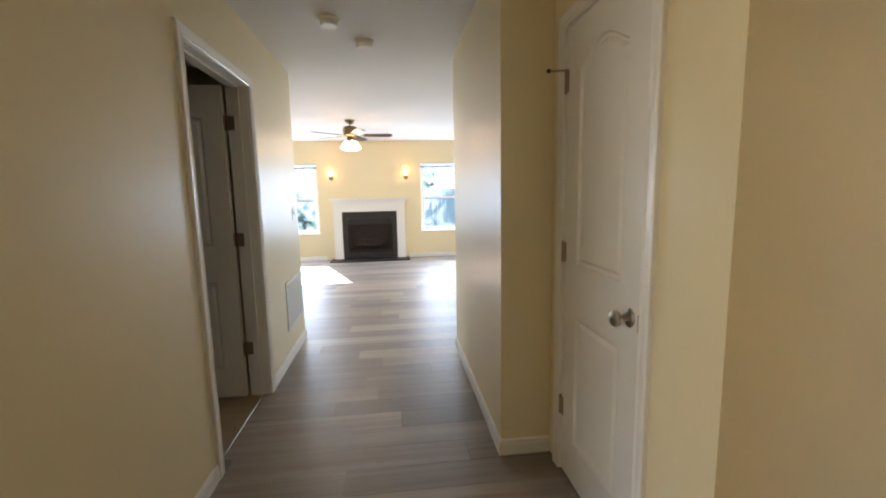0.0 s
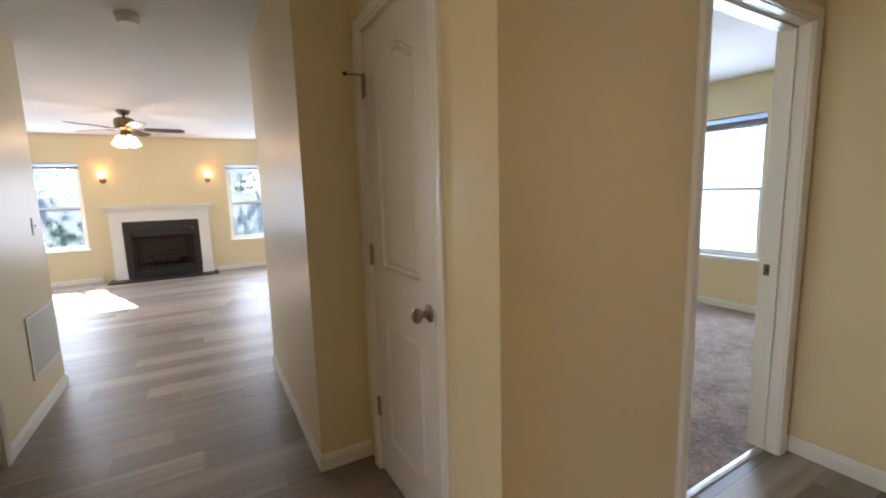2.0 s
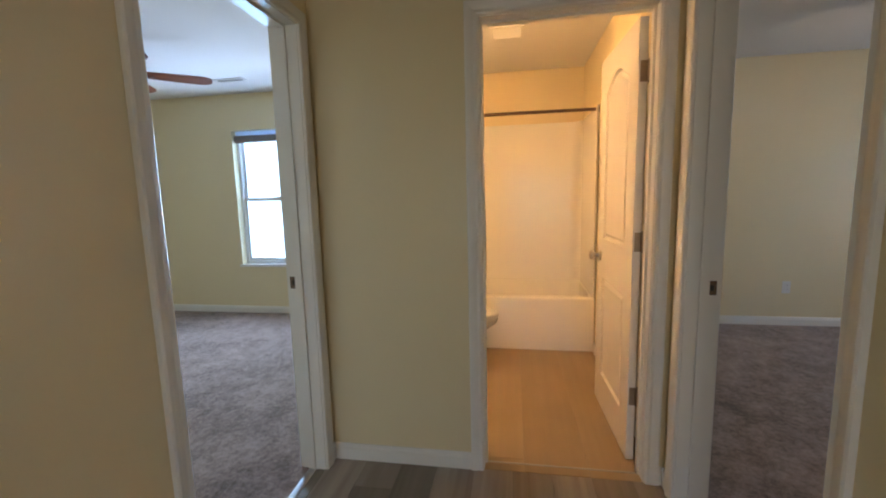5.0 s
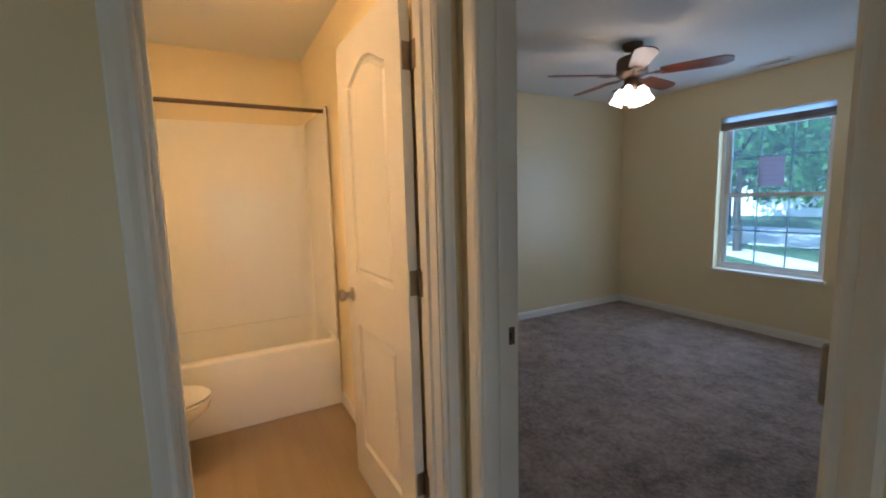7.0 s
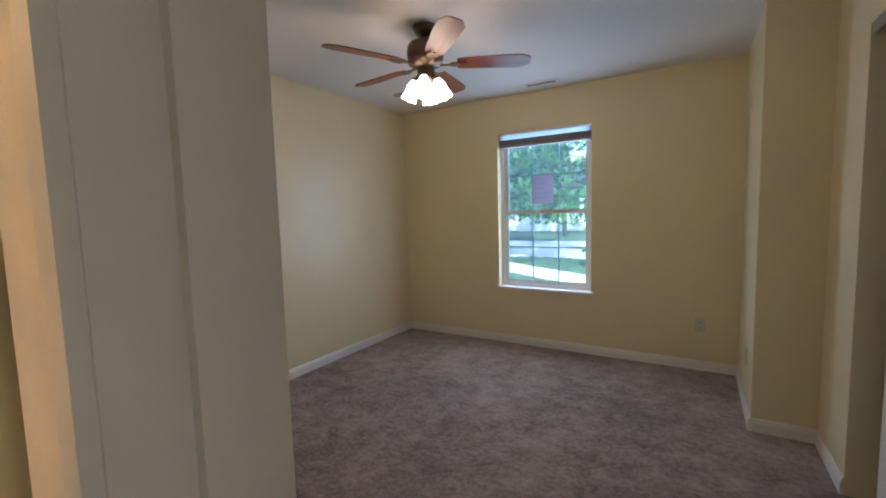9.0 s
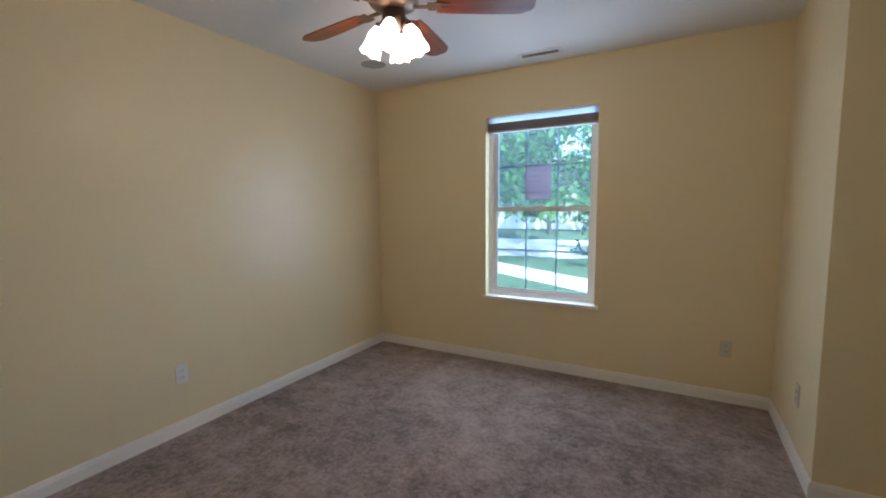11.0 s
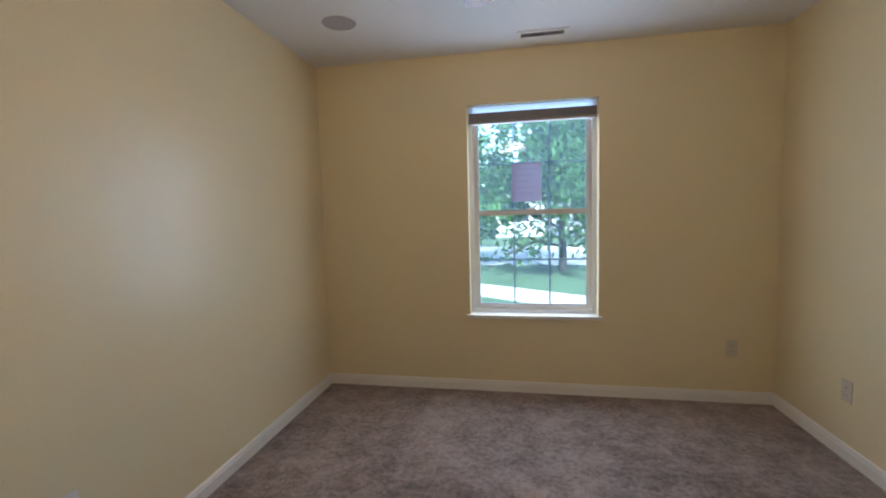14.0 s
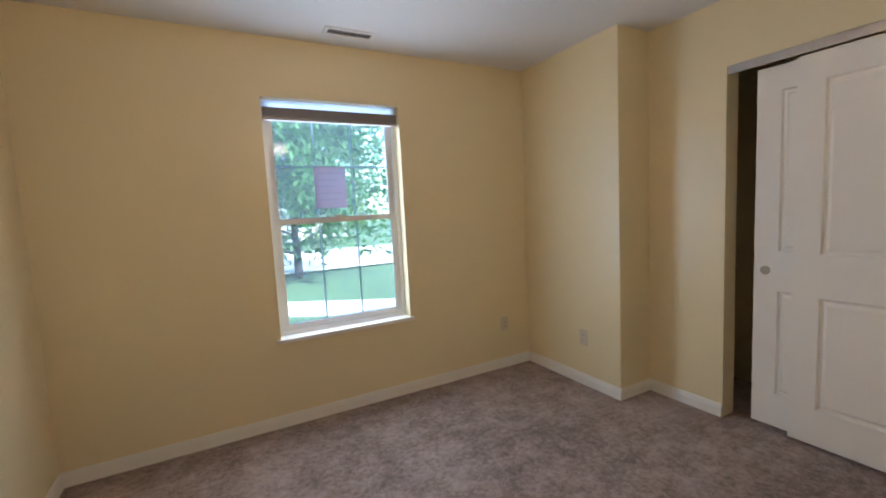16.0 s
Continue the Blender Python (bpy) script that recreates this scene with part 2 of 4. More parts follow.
def wall(name, axis, lo, hi, a0, a1, openings=(), z0=0.0, z1=2.44, mat=None, label="cream painted plaster wall", category="wall"):
    """A wall whose length runs along the other axis from a0 to a1, between lo and hi across it, with openings (b0, b1, z0, z1) cut through."""
    us = sorted({a0, a1, *(v for o in openings for v in o[:2])})
    zs = sorted({z0, z1, *(v for o in openings for v in o[2:] if z0 < v < z1)})
    solid = {}
    for i in range(len(us) - 1):
        for k in range(len(zs) - 1):
            u, z = (us[i] + us[i + 1]) / 2, (zs[k] + zs[k + 1]) / 2
            solid[i, k] = not any(o[0] < u < o[1] and o[2] < z < o[3] for o in openings)
    bm, cache = bmesh.new(), {}

    def vert(u, w, z):
        key = (round(u, 5), round(w, 5), round(z, 5))
        if key not in cache:
            cache[key] = bm.verts.new((w, u, z) if axis == "x" else (u, w, z))
        return cache[key]

    for (i, k), s in solid.items():
        if not s:
            continue
        u0, u1, c0, c1 = us[i], us[i + 1], zs[k], zs[k + 1]
        for w in (lo, hi):
            bm.faces.new([vert(u0, w, c0), vert(u1, w, c0), vert(u1, w, c1), vert(u0, w, c1)])
        for di, dk, q in ((-1, 0, ((u0, c0), (u0, c1))), (1, 0, ((u1, c0), (u1, c1))), (0, -1, ((u0, c0), (u1, c0))), (0, 1, ((u0, c1), (u1, c1)))):
            if not solid.get((i + di, k + dk)):
                (p, r), (p2, r2) = q
                bm.faces.new([vert(p, lo, r), vert(p2, lo, r2), vert(p2, hi, r2), vert(p, hi, r)])
    return structure(name, bm, mat or PAINT, label, category)


# ---- setting: plan in metres, main hall along +y, side hall along +x ----
H = 2.44
DH = 2.045                      # clear height of the door openings
J = 0.018                       # jamb lining
LEFT, RIGHT = -0.955, 0.45       # faces of the main hall
NORTH, SOUTH = 0.895, -0.672      # faces of the side hall
END = 2.533                      # its end wall, with the bathroom door
FAR = 8.95                      # fireplace wall
EAST, BSOUTH, BWEST, BUMP = 4.965, -4.478, 1.527, 1.83
OPEN_L, OPEN_C, OPEN_A = (2.065, 2.892), (1.235, 1.855), (1.63, 2.43)
OPEN_BATH, OPEN_B, OPEN_CL = (-0.582, 0.13), (1.615, 2.412), (-3.055, -1.22)
WIN_B = (2.938, 3.836, 0.575, 2.082)
WIN_A = (2.11, 3.045, 0.565, 2.055)
WIN_R, WIN_L = (0.50, 1.37, 0.57, 1.98), (-2.49, -1.62, 0.57, 1.98)
# WIN_W, WIN_E and WIN_F are unseen openings, added to let light in
WIN_W = (5.9, 7.7, 0.05, 2.05)
WIN_E = (5.7, 7.6, 0.05, 2.05)
WIN_F = (-0.50, 0.85, 0.10, 2.06)


def door_hole(o):
    return (o[0] - J, o[1] + J, 0.0, DH + J)


wall("wall_hall_left", "x", LEFT - 0.12, LEFT, 0.98, 4.05, [door_hole(OPEN_L)])
wall("wall_hall_right", "x", RIGHT, RIGHT + 0.12, 2.0, 3.55)
wall("wall_hall_right_end", "y", 3.43, 3.55, RIGHT + 0.12, 1.35)
wall("wall_closet_return", "y", 2.0, 2.12, RIGHT + 0.12, 1.35)
wall("wall_closet_front", "x", 0.71, 0.83, NORTH + 0.12, 2.0, [door_hole(OPEN_C)])
wall("wall_side_hall_north", "y", NORTH, NORTH + 0.12, 0.71, EAST, [door_hole(OPEN_A)])
wall("wall_side_hall_end", "x", END, END + 0.12, SOUTH, NORTH, [door_hole(OPEN_BATH)])
wall("wall_side_hall_south", "y", SOUTH - 0.12, SOUTH, -3.6, EAST, [door_hole(OPEN_B)])
# unseen foyer, added so that light reaches the side hall from the west
wall("wall_unseen_foyer_north", "y", 0.98, 1.10, -3.6, LEFT - 0.12)
wall("wall_unseen_foyer_west", "x", -3.6, -3.45, SOUTH, 0.98, [WIN_F])
wall("wall_bath_south", "y", SOUTH, -0.66, END + 0.12, 4.88)
wall("wall_bath_east", "x", 4.88, EAST, SOUTH, NORTH)
wall("wall_left_room_west", "x", -3.32, -3.2, 1.10, 3.93)
wall("wall_living_south_west", "y", 3.93, 4.05, -4.2, LEFT - 0.12)
wall("wall_living_west", "x", -4.35, -4.2, 3.93, FAR + 0.15, [WIN_W])
wall("wall_living_north", "y", FAR, FAR + 0.15, -4.2, 2.75, [WIN_R, WIN_L])
wall("wall_living_east", "x", 2.6, 2.75, 4.82, FAR, [WIN_E])
wall("wall_bedroom_a_west", "x", 1.35, 1.47, NORTH + 0.12, 4.82)
wall("wall_bedroom_a_north", "y", 4.70, 4.82, 1.47, EAST + 0.15)
wall("wall_bedroom_a_east", "x", EAST, EAST + 0.15, SOUTH, 4.70, [WIN_A])
wall("wall_bedroom_b_east", "x", EAST, EAST + 0.15, BSOUTH - 0.15, SOUTH)
wall("wall_bedroom_b_south", "y", BSOUTH - 0.15, BSOUTH, 0.7, EAST, [WIN_B])
wall("wall_bedroom_b_bump", "y", BSOUTH, -3.54, 0.85, BUMP)
wall("wall_bedroom_b_west", "x", BWEST - 0.12, BWEST, -3.54, SOUTH - 0.12, [(OPEN_CL[0], OPEN_CL[1], 0, 2.07)])
wall("wall_bedroom_closet_back", "x", 0.73, 0.85, BSOUTH, SOUTH - 0.12)
structure("ceiling", boxes((-4.35, EAST + 0.15, BSOUTH - 0.15, FAR + 0.15, H, H + 0.12)), CEIL, "white lightly textured plaster ceiling", "ceiling")
structure("floor_slab", boxes((-4.35, EAST + 0.15, BSOUTH - 0.15, FAR + 0.15, -0.15, -0.014)), SLAB, "grey concrete floor slab", "floor")
structure("floor_carpet_a", boxes((1.47, EAST, NORTH + 0.07, 4.70, -0.014, 0.004)), CARPET, "taupe cut-pile carpet with vacuum marks", "carpet")
structure("floor_carpet_b", boxes((0.85, EAST, BSOUTH, SOUTH - 0.06, -0.014, 0.004)), CARPET, "taupe cut-pile carpet with vacuum marks", "carpet")


# ---- doors and trim ----
CASING = ((0.004, 0.0), (0.004, 0.011), (0.012, 0.016), (0.024, 0.013), (0.040, 0.017), (0.056, 0.019), (0.062, 0.015), (0.062, 0.0))


def frame_sweep(profile, u0, u1, top, place):
    """A profile of (outward, proud) carried up one side of an opening, over its head and down the other; place maps (u, proud, z)."""
    bm = bmesh.new()
    rows = []
    for o, d in profile:
        rows.append([bm.verts.new(place(*p)) for p in ((u0 - o, d, 0), (u0 - o, d, top + o), (u1 + o, d, top + o), (u1 + o, d, 0))])
    k = len(rows)
    for i in range(k):
        a, b = rows[i], rows[(i + 1) % k]
        for s in range(3):
            bm.faces.new((a[s], a[s + 1], b[s + 1], b[s]))
    bm.faces.new([r[0] for r in rows]), bm.faces.new([r[3] for r in rows])
    return bm


def door_frame(axis, lo, hi, opening, leaf_side, name="trim", top=DH):
    """Jamb lining with its stop, and casings on both faces. leaf_side: the face with which the closed leaf lies flush."""
    def put(w):
        return (lambda u, d, z: (w(d), u, z)) if axis == "x" else (lambda u, d, z: (u, w(d), z))
    t = hi - lo
    stop_lo, stop_hi = (0.036, 0.07) if leaf_side == "lo" else (t - 0.07, t - 0.036)
    jamb = ((0.0, 0.0), (0.0, stop_lo), (-0.011, stop_lo), (-0.011, stop_hi), (0.0, stop_hi), (0.0, t), (J - 0.001, t), (J - 0.001, 0.0))
    structure("door_jamb", frame_sweep(jamb, *opening, top, put(lambda d: lo + d)), TRIM, "white painted wooden door jamb with stop", "door jamb")
    structure(name, frame_sweep(CASING, *opening, top, put(lambda d: lo - d)), TRIM, "white moulded wooden door casing", "door casing")
    structure(name, frame_sweep(CASING, *opening, top, put(lambda d: hi + d)), TRIM, "white moulded wooden door casing", "door casing")


def panel_outline(x0, x1, z0, z1, arch, n=10):
    pts = [(x0, z0), (x1, z0)]
    for k in range(n + 1):
        s = k / n
        pts.append((x1 + (x0 - x1) * s, z1 + (arch * math.sin(math.pi * s) ** 1.3 if arch else 0)))
    return pts if arch else [(x0, z0), (x1, z0), (x1, z1), (x0, z1)]


def inset(pts, d):
    n, out = len(pts), []
    for i in range(n):
        a, b, c = Vector(pts[i - 1]), Vector(pts[i]), Vector(pts[(i + 1) % n])
        n1, n2 = Vector((-(b - a).y, (b - a).x)).normalized(), Vector((-(c - b).y, (c - b).x)).normalized()
        m = (n1 + n2).normalized()
        out.append(tuple(b + m * d / max(0.4, m.dot(n1))))
    return out


def leaf_mesh(w, h, panels, t=0.035):
    """A moulded door leaf: x from the hinge edge, y through its thickness (0 to t), z up, with sunk panel mouldings on both faces."""
    bm = bmesh.new()
    for side in (0, 1):
        def put(p, depth):
            return bm.verts.new((p[0], depth if side == 0 else t - depth, p[1]))
        edges = []

        def ring(pts, depth):
            vs = [put(p, depth) for p in pts]
            return vs
        outer = ring([(0, 0), (w, 0), (w, h), (0, h)], 0)
        edges += [bm.edges.new((outer[i], outer[(i + 1) % 4])) for i in range(4)]
        for x0, x1, z0, z1, arch in panels:
            o = panel_outline(x0, x1, z0, z1, arch)
            rings = [ring(o, 0), ring(inset(o, 0.007), 0.012), ring(inset(o, 0.018), 0.014), ring(inset(o, 0.034), 0.003)]
            n = len(o)
            edges += [bm.edges.new((rings[0][i], rings[0][(i + 1) % n])) for i in range(n)]
            for a, b in zip(rings, rings[1:]):
                for i in range(n):
                    bm.faces.new((a[i], a[(i + 1) % n], b[(i + 1) % n], b[i]))
            bm.faces.new(rings[-1])
        bmesh.ops.triangle_fill(bm, edges=edges, use_beauty=True)
    for p in (((0, 0), (w, 0)), ((w, 0), (w, h)), ((w, h), (0, h)), ((0, h), (0, 0))):
        (a, b), (c, d) = p
        bm.faces.new([bm.verts.new(q) for q in ((a, 0, b), (c, 0, d), (c, t, d), (a, t, b))])
    bmesh.ops.remove_doubles(bm, verts=bm.verts, dist=0.0004)
    bmesh.ops.recalc_face_normals(bm, faces=bm.faces)
    return bm


def two_panels(w, h):
    s = 0.128
    return [(s, w - s, 0.20, 0.79, 0.0), (s, w - s, 1.022, h - 0.20, 0.075)]


KNOB = ((0.0335, 0.0), (0.0335, 0.004), (0.028, 0.008), (0.013, 0.011), (0.011, 0.030), (0.017, 0.036), (0.026, 0.043), (0.0285, 0.052), (0.026, 0.061), (0.015, 0.067), (0.0, 0.068))


def passage_door(name, w, m, label, sides=(0, 1), swing=-1, hinges=True, jamb_plate=False):
    """A leaf with three hinges and a knob on each face. Local x runs from the hinge, y through the leaf; swing: the face (-1: y = 0) on which the knuckles stand."""
    root = thing(name, label, "door", m, kind="structure")
    h = 2.03
    part("leaf", leaf_mesh(w, h, two_panels(w, h)), DOOR, root, m=pose(0, 0, 0.012))
    for side in sides:
        prof = [(r, (-d if side == 0 else d)) for r, d in KNOB]
        part("door_handle", lathe(prof, 20, "y", (w - 0.065, 0 if side == 0 else 0.035, 0.93)), NICKEL, root, "satin nickel round knob", True)
    part("latch_plate", boxes((w - 0.0005, w + 0.0015, 0.006, 0.029, 0.90, 0.96)), NICKEL, root)
    if hinges:
        yk = -0.006 if swing < 0 else 0.041
        for z in (0.336, 1.078, 1.82):
            bm = lathe([(0.0065, z - 0.045), (0.0065, z + 0.045)], 10, "z", (-0.004, yk, 0))
            for e in (-0.049, 0.045):
                lathe([(0.004, z + e), (0.0055, z + e + 0.002), (0.004, z + e + 0.004)], 8, "z", (-0.004, yk, 0), bm)
            box(bm, -0.0022, -0.0002, 0.0 if swing < 0 else 0.006, 0.029 if swing < 0 else 0.035, z - 0.044, z + 0.044)
            if jamb_plate:
                box(bm, -0.055, -0.004, -0.0015, 0.0005, z - 0.044, z + 0.044)
            else:
                box(bm, -0.0028, 0.028, yk - 0.0015, yk + 0.0015, z - 0.044, z + 0.044)
            part("hinge", bm, HINGE, root, "dull brass butt hinge", True)
    return root


door_frame("x", LEFT - 0.12, LEFT, OPEN_L, "lo")
door_frame("x", 0.71, 0.83, OPEN_C, "lo")
door_frame("y", NORTH, NORTH + 0.12, OPEN_A, "hi")
door_frame("x", END, END + 0.12, OPEN_BATH, "hi")
door_frame("y", SOUTH - 0.12, SOUTH, OPEN_B, "lo")
# closed closet door in the main hall: hinge at the far jamb, its face towards the hall
passage_door("door_closet", 0.614, Matrix.Translation((0.711, OPEN_C[1] - 0.003, 0)) @ pose(0, 0, 0, 0, 0, -90), "closed white two-panel arch-top closet door")
# open leaves
passage_door("door_left_room", 0.795, pose(LEFT - 0.145, OPEN_L[1] - 0.002, 0, 0, 0, 178), "open white two-panel door to a dark room", jamb_plate=True)
passage_door("door_bathroom", 0.672, pose(END + 0.147, OPEN_BATH[0] + 0.002, 0, 0, 0, 1.9), "open white two-panel bathroom door", jamb_plate=True)
passage_door("door_bedroom_b", 0.785, pose(OPEN_B[0] + 0.001, SOUTH - 0.127, 0, 0, 0, -91), "open white two-panel bedroom door", swing=1)
passage_door("door_bedroom_a", 0.772, pose(OPEN_A[0] + 0.002, NORTH + 0.127, 0, 0, 0, 120), "open white two-panel bedroom door swung back", swing=-1)


BASE = ((0.0, 0.0), (0.013, 0.0), (0.013, 0.058), (0.010, 0.064), (0.010, 0.072), (0.005, 0.083), (0.0, 0.083))


def baseboard(x0, y0, x1, y1):
    """A moulded skirting from one point to another; the room lies to the left of that way."""
    d = Vector((x1 - x0, y1 - y0, 0))
    n = Vector((-d.y, d.x, 0)).normalized()
    bm = bmesh.new()
    ends = []
    for p in (Vector((x0, y0, 0)), Vector((x1, y1, 0))):
        ends.append([bm.verts.new(p + n * (o + 0.0005) + Vector((0, 0, z + 0.001))) for o, z in BASE])
    k = len(BASE)
    for i in range(k):
        bm.faces.new((ends[0][i], ends[0][(i + 1) % k], ends[1][(i + 1) % k], ends[1][i]))
    bm.faces.new(ends[0]), bm.faces.new(ends[1])
    structure("baseboard", bm, TRIM, "white painted moulded baseboard", "baseboard")


C = 0.062
for run in ((LEFT, OPEN_L[0] - C, LEFT, 0.98), (LEFT, 4.05 + 0.012, LEFT, OPEN_L[1] + C), (LEFT - 0.12, 4.05, LEFT, 4.05),
            (-4.2, 4.05, LEFT - 0.12, 4.05), (RIGHT, 2.0 - 0.012, RIGHT, 3.55 + 0.012), (0.71, 2.0, RIGHT, 2.0), (RIGHT, 3.55, 1.35, 3.55),
            (0.71, NORTH - 0.012, 0.71, OPEN_C[0] - C), (OPEN_A[0] - C, NORTH, 0.71, NORTH), (END, NORTH, OPEN_A[1] + C, NORTH),
            (END, OPEN_BATH[1] + C, END, NORTH - 0.014), (END, SOUTH + 0.014, END, OPEN_BATH[0] - C), (OPEN_B[1] + C, SOUTH, END, SOUTH),
            (-3.45, SOUTH, OPEN_B[0] - C, SOUTH), (LEFT, 0.98, -3.45, 0.98), (2.6, FAR, 0.22, FAR), (-1.5, FAR, -4.2, FAR), (2.6, 4.82, 2.6, WIN_E[0]), (2.6, WIN_E[1], 2.6, FAR), (-4.2, FAR, -4.2, WIN_W[1]), (-4.2, WIN_W[0], -4.2, 4.05),
            (1.47, NORTH + 0.12, OPEN_A[0] - C, NORTH + 0.12), (OPEN_A[1] + C, NORTH + 0.12, EAST, NORTH + 0.12), (EAST, NORTH + 0.135, EAST, 4.70), (EAST, 4.70, 1.47, 4.70), (1.47, 4.70, 1.47, NORTH + 0.12),
            (EAST, BSOUTH + 0.014, EAST, SOUTH - 0.12), (BUMP, BSOUTH, EAST, BSOUTH), (BUMP, -3.54 + 0.012, BUMP, BSOUTH + 0.014), (BWEST, -3.54, BUMP, -3.54),
            (BWEST, OPEN_CL[0], BWEST, -3.54 + 0.014), (EAST, SOUTH - 0.12, OPEN_B[1] + C, SOUTH - 0.12), (BWEST, SOUTH - 0.12, BWEST, OPEN_CL[1]),
            (END + 0.12, NORTH, END + 0.12, OPEN_BATH[1] + C), (4.11, NORTH, END + 0.12, NORTH), (END + 0.12, -0.66, 4.11, -0.66)):
    baseboard(*run)


# ---- windows ----
def window(name, opening, m, label, grilles=True):
    """A double-hung window with its sill. Local x along the wall, y outwards from the inner wall face, z up from the floor; m carries it to the wall."""
    w, z0, z1 = opening[1] - opening[0], opening[2], opening[3]
    a, b = -w / 2, w / 2
    root = thing(name, label, "window", m, kind="structure")
    f = 0.032
    part("window_frame", boxes((a, a + f, 0.075, 0.14, z0, z1), (b - f, b, 0.075, 0.14, z0, z1), (a + f, b - f, 0.075, 0.14, z0, z0 + f), (a + f, b - f, 0.075, 0.14, z1 - f, z1)), VINYL, root)
    mid = (z0 + z1) / 2 - 0.01
    s = 0.036
    for title, y0, y1, c0, c1 in (("upper_sash", 0.112, 0.134, mid - 0.018, z1 - f), ("lower_sash", 0.086, 0.108, z0 + f, mid + 0.018)):
        l, r = a + f, b - f
        sash = part(title, boxes((l, l + s, y0, y1, c0, c1), (r - s, r, y0, y1, c0, c1), (l + s, r - s, y0, y1, c0, c0 + s), (l + s, r - s, y0, y1, c1 - s, c1)), VINYL, root)
        pane = part("pane", boxes((l + s - 0.004, r - s + 0.004, y0 + 0.008, y0 + 0.012, c0 + s - 0.004, c1 - s + 0.004)), GLASS, sash)
        pane.visible_shadow = False
        if grilles:
            gw = 0.006
            zc = (c0 + c1) / 2
            part("muntin", boxes((l + s, r - s, y0 + 0.013, y0 + 0.017, zc - gw, zc + gw)), VINYL, sash)
            for k in (1, 2):
                x = l + s + (r - l - 2 * s) * k / 3
                part("muntin", boxes((x - gw, x + gw, y0 + 0.0175, y0 + 0.0205, c0 + s, c1 - s)), VINYL, sash)
    part("sash_lock", boxes((-0.03, 0.03, 0.088, 0.108, mid + 0.018, mid + 0.030), bevel=0.003), VINYL, root)
    part("window_sill", boxes((a - 0.025, b + 0.025, -0.022, -0.0005, z0 - 0.022, z0 + 0.002), (a + 0.0005, b - 0.0005, 0.0, 0.075, z0 + 0.0005, z0 + 0.002), bevel=0.0), TRIM, root, "white painted sill")
    return root


def blind(opening, m, label, drop=0.13):
    """A raised slatted blind under the head of a window: headrail, stack of slats and bottom rail."""
    w, z1 = opening[1] - opening[0], opening[3]
    a, b = -w / 2 + 0.008, w / 2 - 0.008
    root = thing("window_blind", label, "blind", m)
    part("headrail", boxes((a, b, 0.056, 0.060, z1 - 0.05, z1 - 0.002), bevel=0.0012), HEADRAIL, root)
    n = 12
    for k in range(n):
        z = z1 - 0.054 - k * (drop - 0.075) / n
        part("slat", boxes((a + 0.004, b - 0.004, 0.016, 0.064, z - 0.0024, z)), SLAT, root)
    part("bottom_rail", boxes((a + 0.003, b - 0.003, 0.018, 0.062, z1 - drop, z1 - drop + 0.02), bevel=0.003), SLAT, root)
    return root


def translucent(m, share, colour):
    """Let light through a thin sheet."""
    n, l = m.node_tree.nodes, m.node_tree.links
    tr, mix = n.new("ShaderNodeBsdfTranslucent"), n.new("ShaderNodeMixShader")
    tr.inputs["Color"].default_value = (*colour, 1)
    mix.inputs[0].default_value = share
    l.new(n["Principled BSDF"].outputs[0], mix.inputs[1]), l.new(tr.outputs[0], mix.inputs[2])
    l.new(mix.outputs[0], n["Material Output"].inputs[0])
    return m


# sky-blue lit look of the white headrail put into its see-through tint
HEADRAIL = translucent(material("daylit_translucent_headrail", (0.78, 0.80, 0.82), 0.45, vary=0.02), 0.6, (0.70, 0.82, 0.95))
# slats darkened in their colour, as they look against the light
SLAT = material("backlit_blind_slat", (0.30, 0.25, 0.22), 0.5, vary=0.04)
M_B = pose((WIN_B[0] + WIN_B[1]) / 2, BSOUTH, 0, 0, 0, 180)
M_A = pose(EAST, (WIN_A[0] + WIN_A[1]) / 2, 0, 0, 0, -90)
M_R, M_L = pose((WIN_R[0] + WIN_R[1]) / 2, FAR, 0), pose((WIN_L[0] + WIN_L[1]) / 2, FAR, 0)
M_F = pose(-3.45, (WIN_F[0] + WIN_F[1]) / 2, 0, 0, 0, 90)
M_W = pose(-4.2, (WIN_W[0] + WIN_W[1]) / 2, 0, 0, 0, 90)
window("window_bedroom_b", WIN_B, M_B, "white vinyl double-hung window with grilles")
window("window_bedroom_a", WIN_A, M_A, "white vinyl double-hung window, bright outside", False)
window("window_living_right", WIN_R, M_R, "white vinyl double-hung window beside the fireplace", False)
window("window_living_left", WIN_L, M_L, "white vinyl double-hung window beside the fireplace", False)
window("window_added_west", WIN_W, M_W, "tall white vinyl window, unseen and added for light", False)
window("window_added_east", WIN_E, pose(2.6, (WIN_E[0] + WIN_E[1]) / 2, 0, 0, 0, -90), "tall white vinyl window, unseen and added for light", False)
window("window_added_foyer", WIN_F, M_F, "tall white vinyl window, unseen and added to light the hall", False)
blind(WIN_B, M_B, "raised beige slatted blind at the window head")
blind(WIN_A, M_A, "raised beige slatted blind at the window head")


# ---- more materials ----
BLADE = grain_material("cherry_fan_blade", (0.10, 0.022, 0.010), (0.26, 0.065, 0.025), 0.35, 30.0, 0.12)
DARKBLADE = grain_material("dark_walnut_fan_blade", (0.022, 0.015, 0.012), (0.06, 0.038, 0.028), 0.4, 30.0, 0.1)
BRASS = material("antique_brass", (0.28, 0.19, 0.10), 0.3, 1.0, vary=0.1, scale=20)
SHADE = material("lit_frosted_glass_shade", (1.0, 0.90, 0.74), 0.4, vary=0.02, emit=0.9)
SHADE_SOFT = material("lit_frosted_living_shade", (1.0, 0.83, 0.60), 0.4, vary=0.02, emit=2.2)
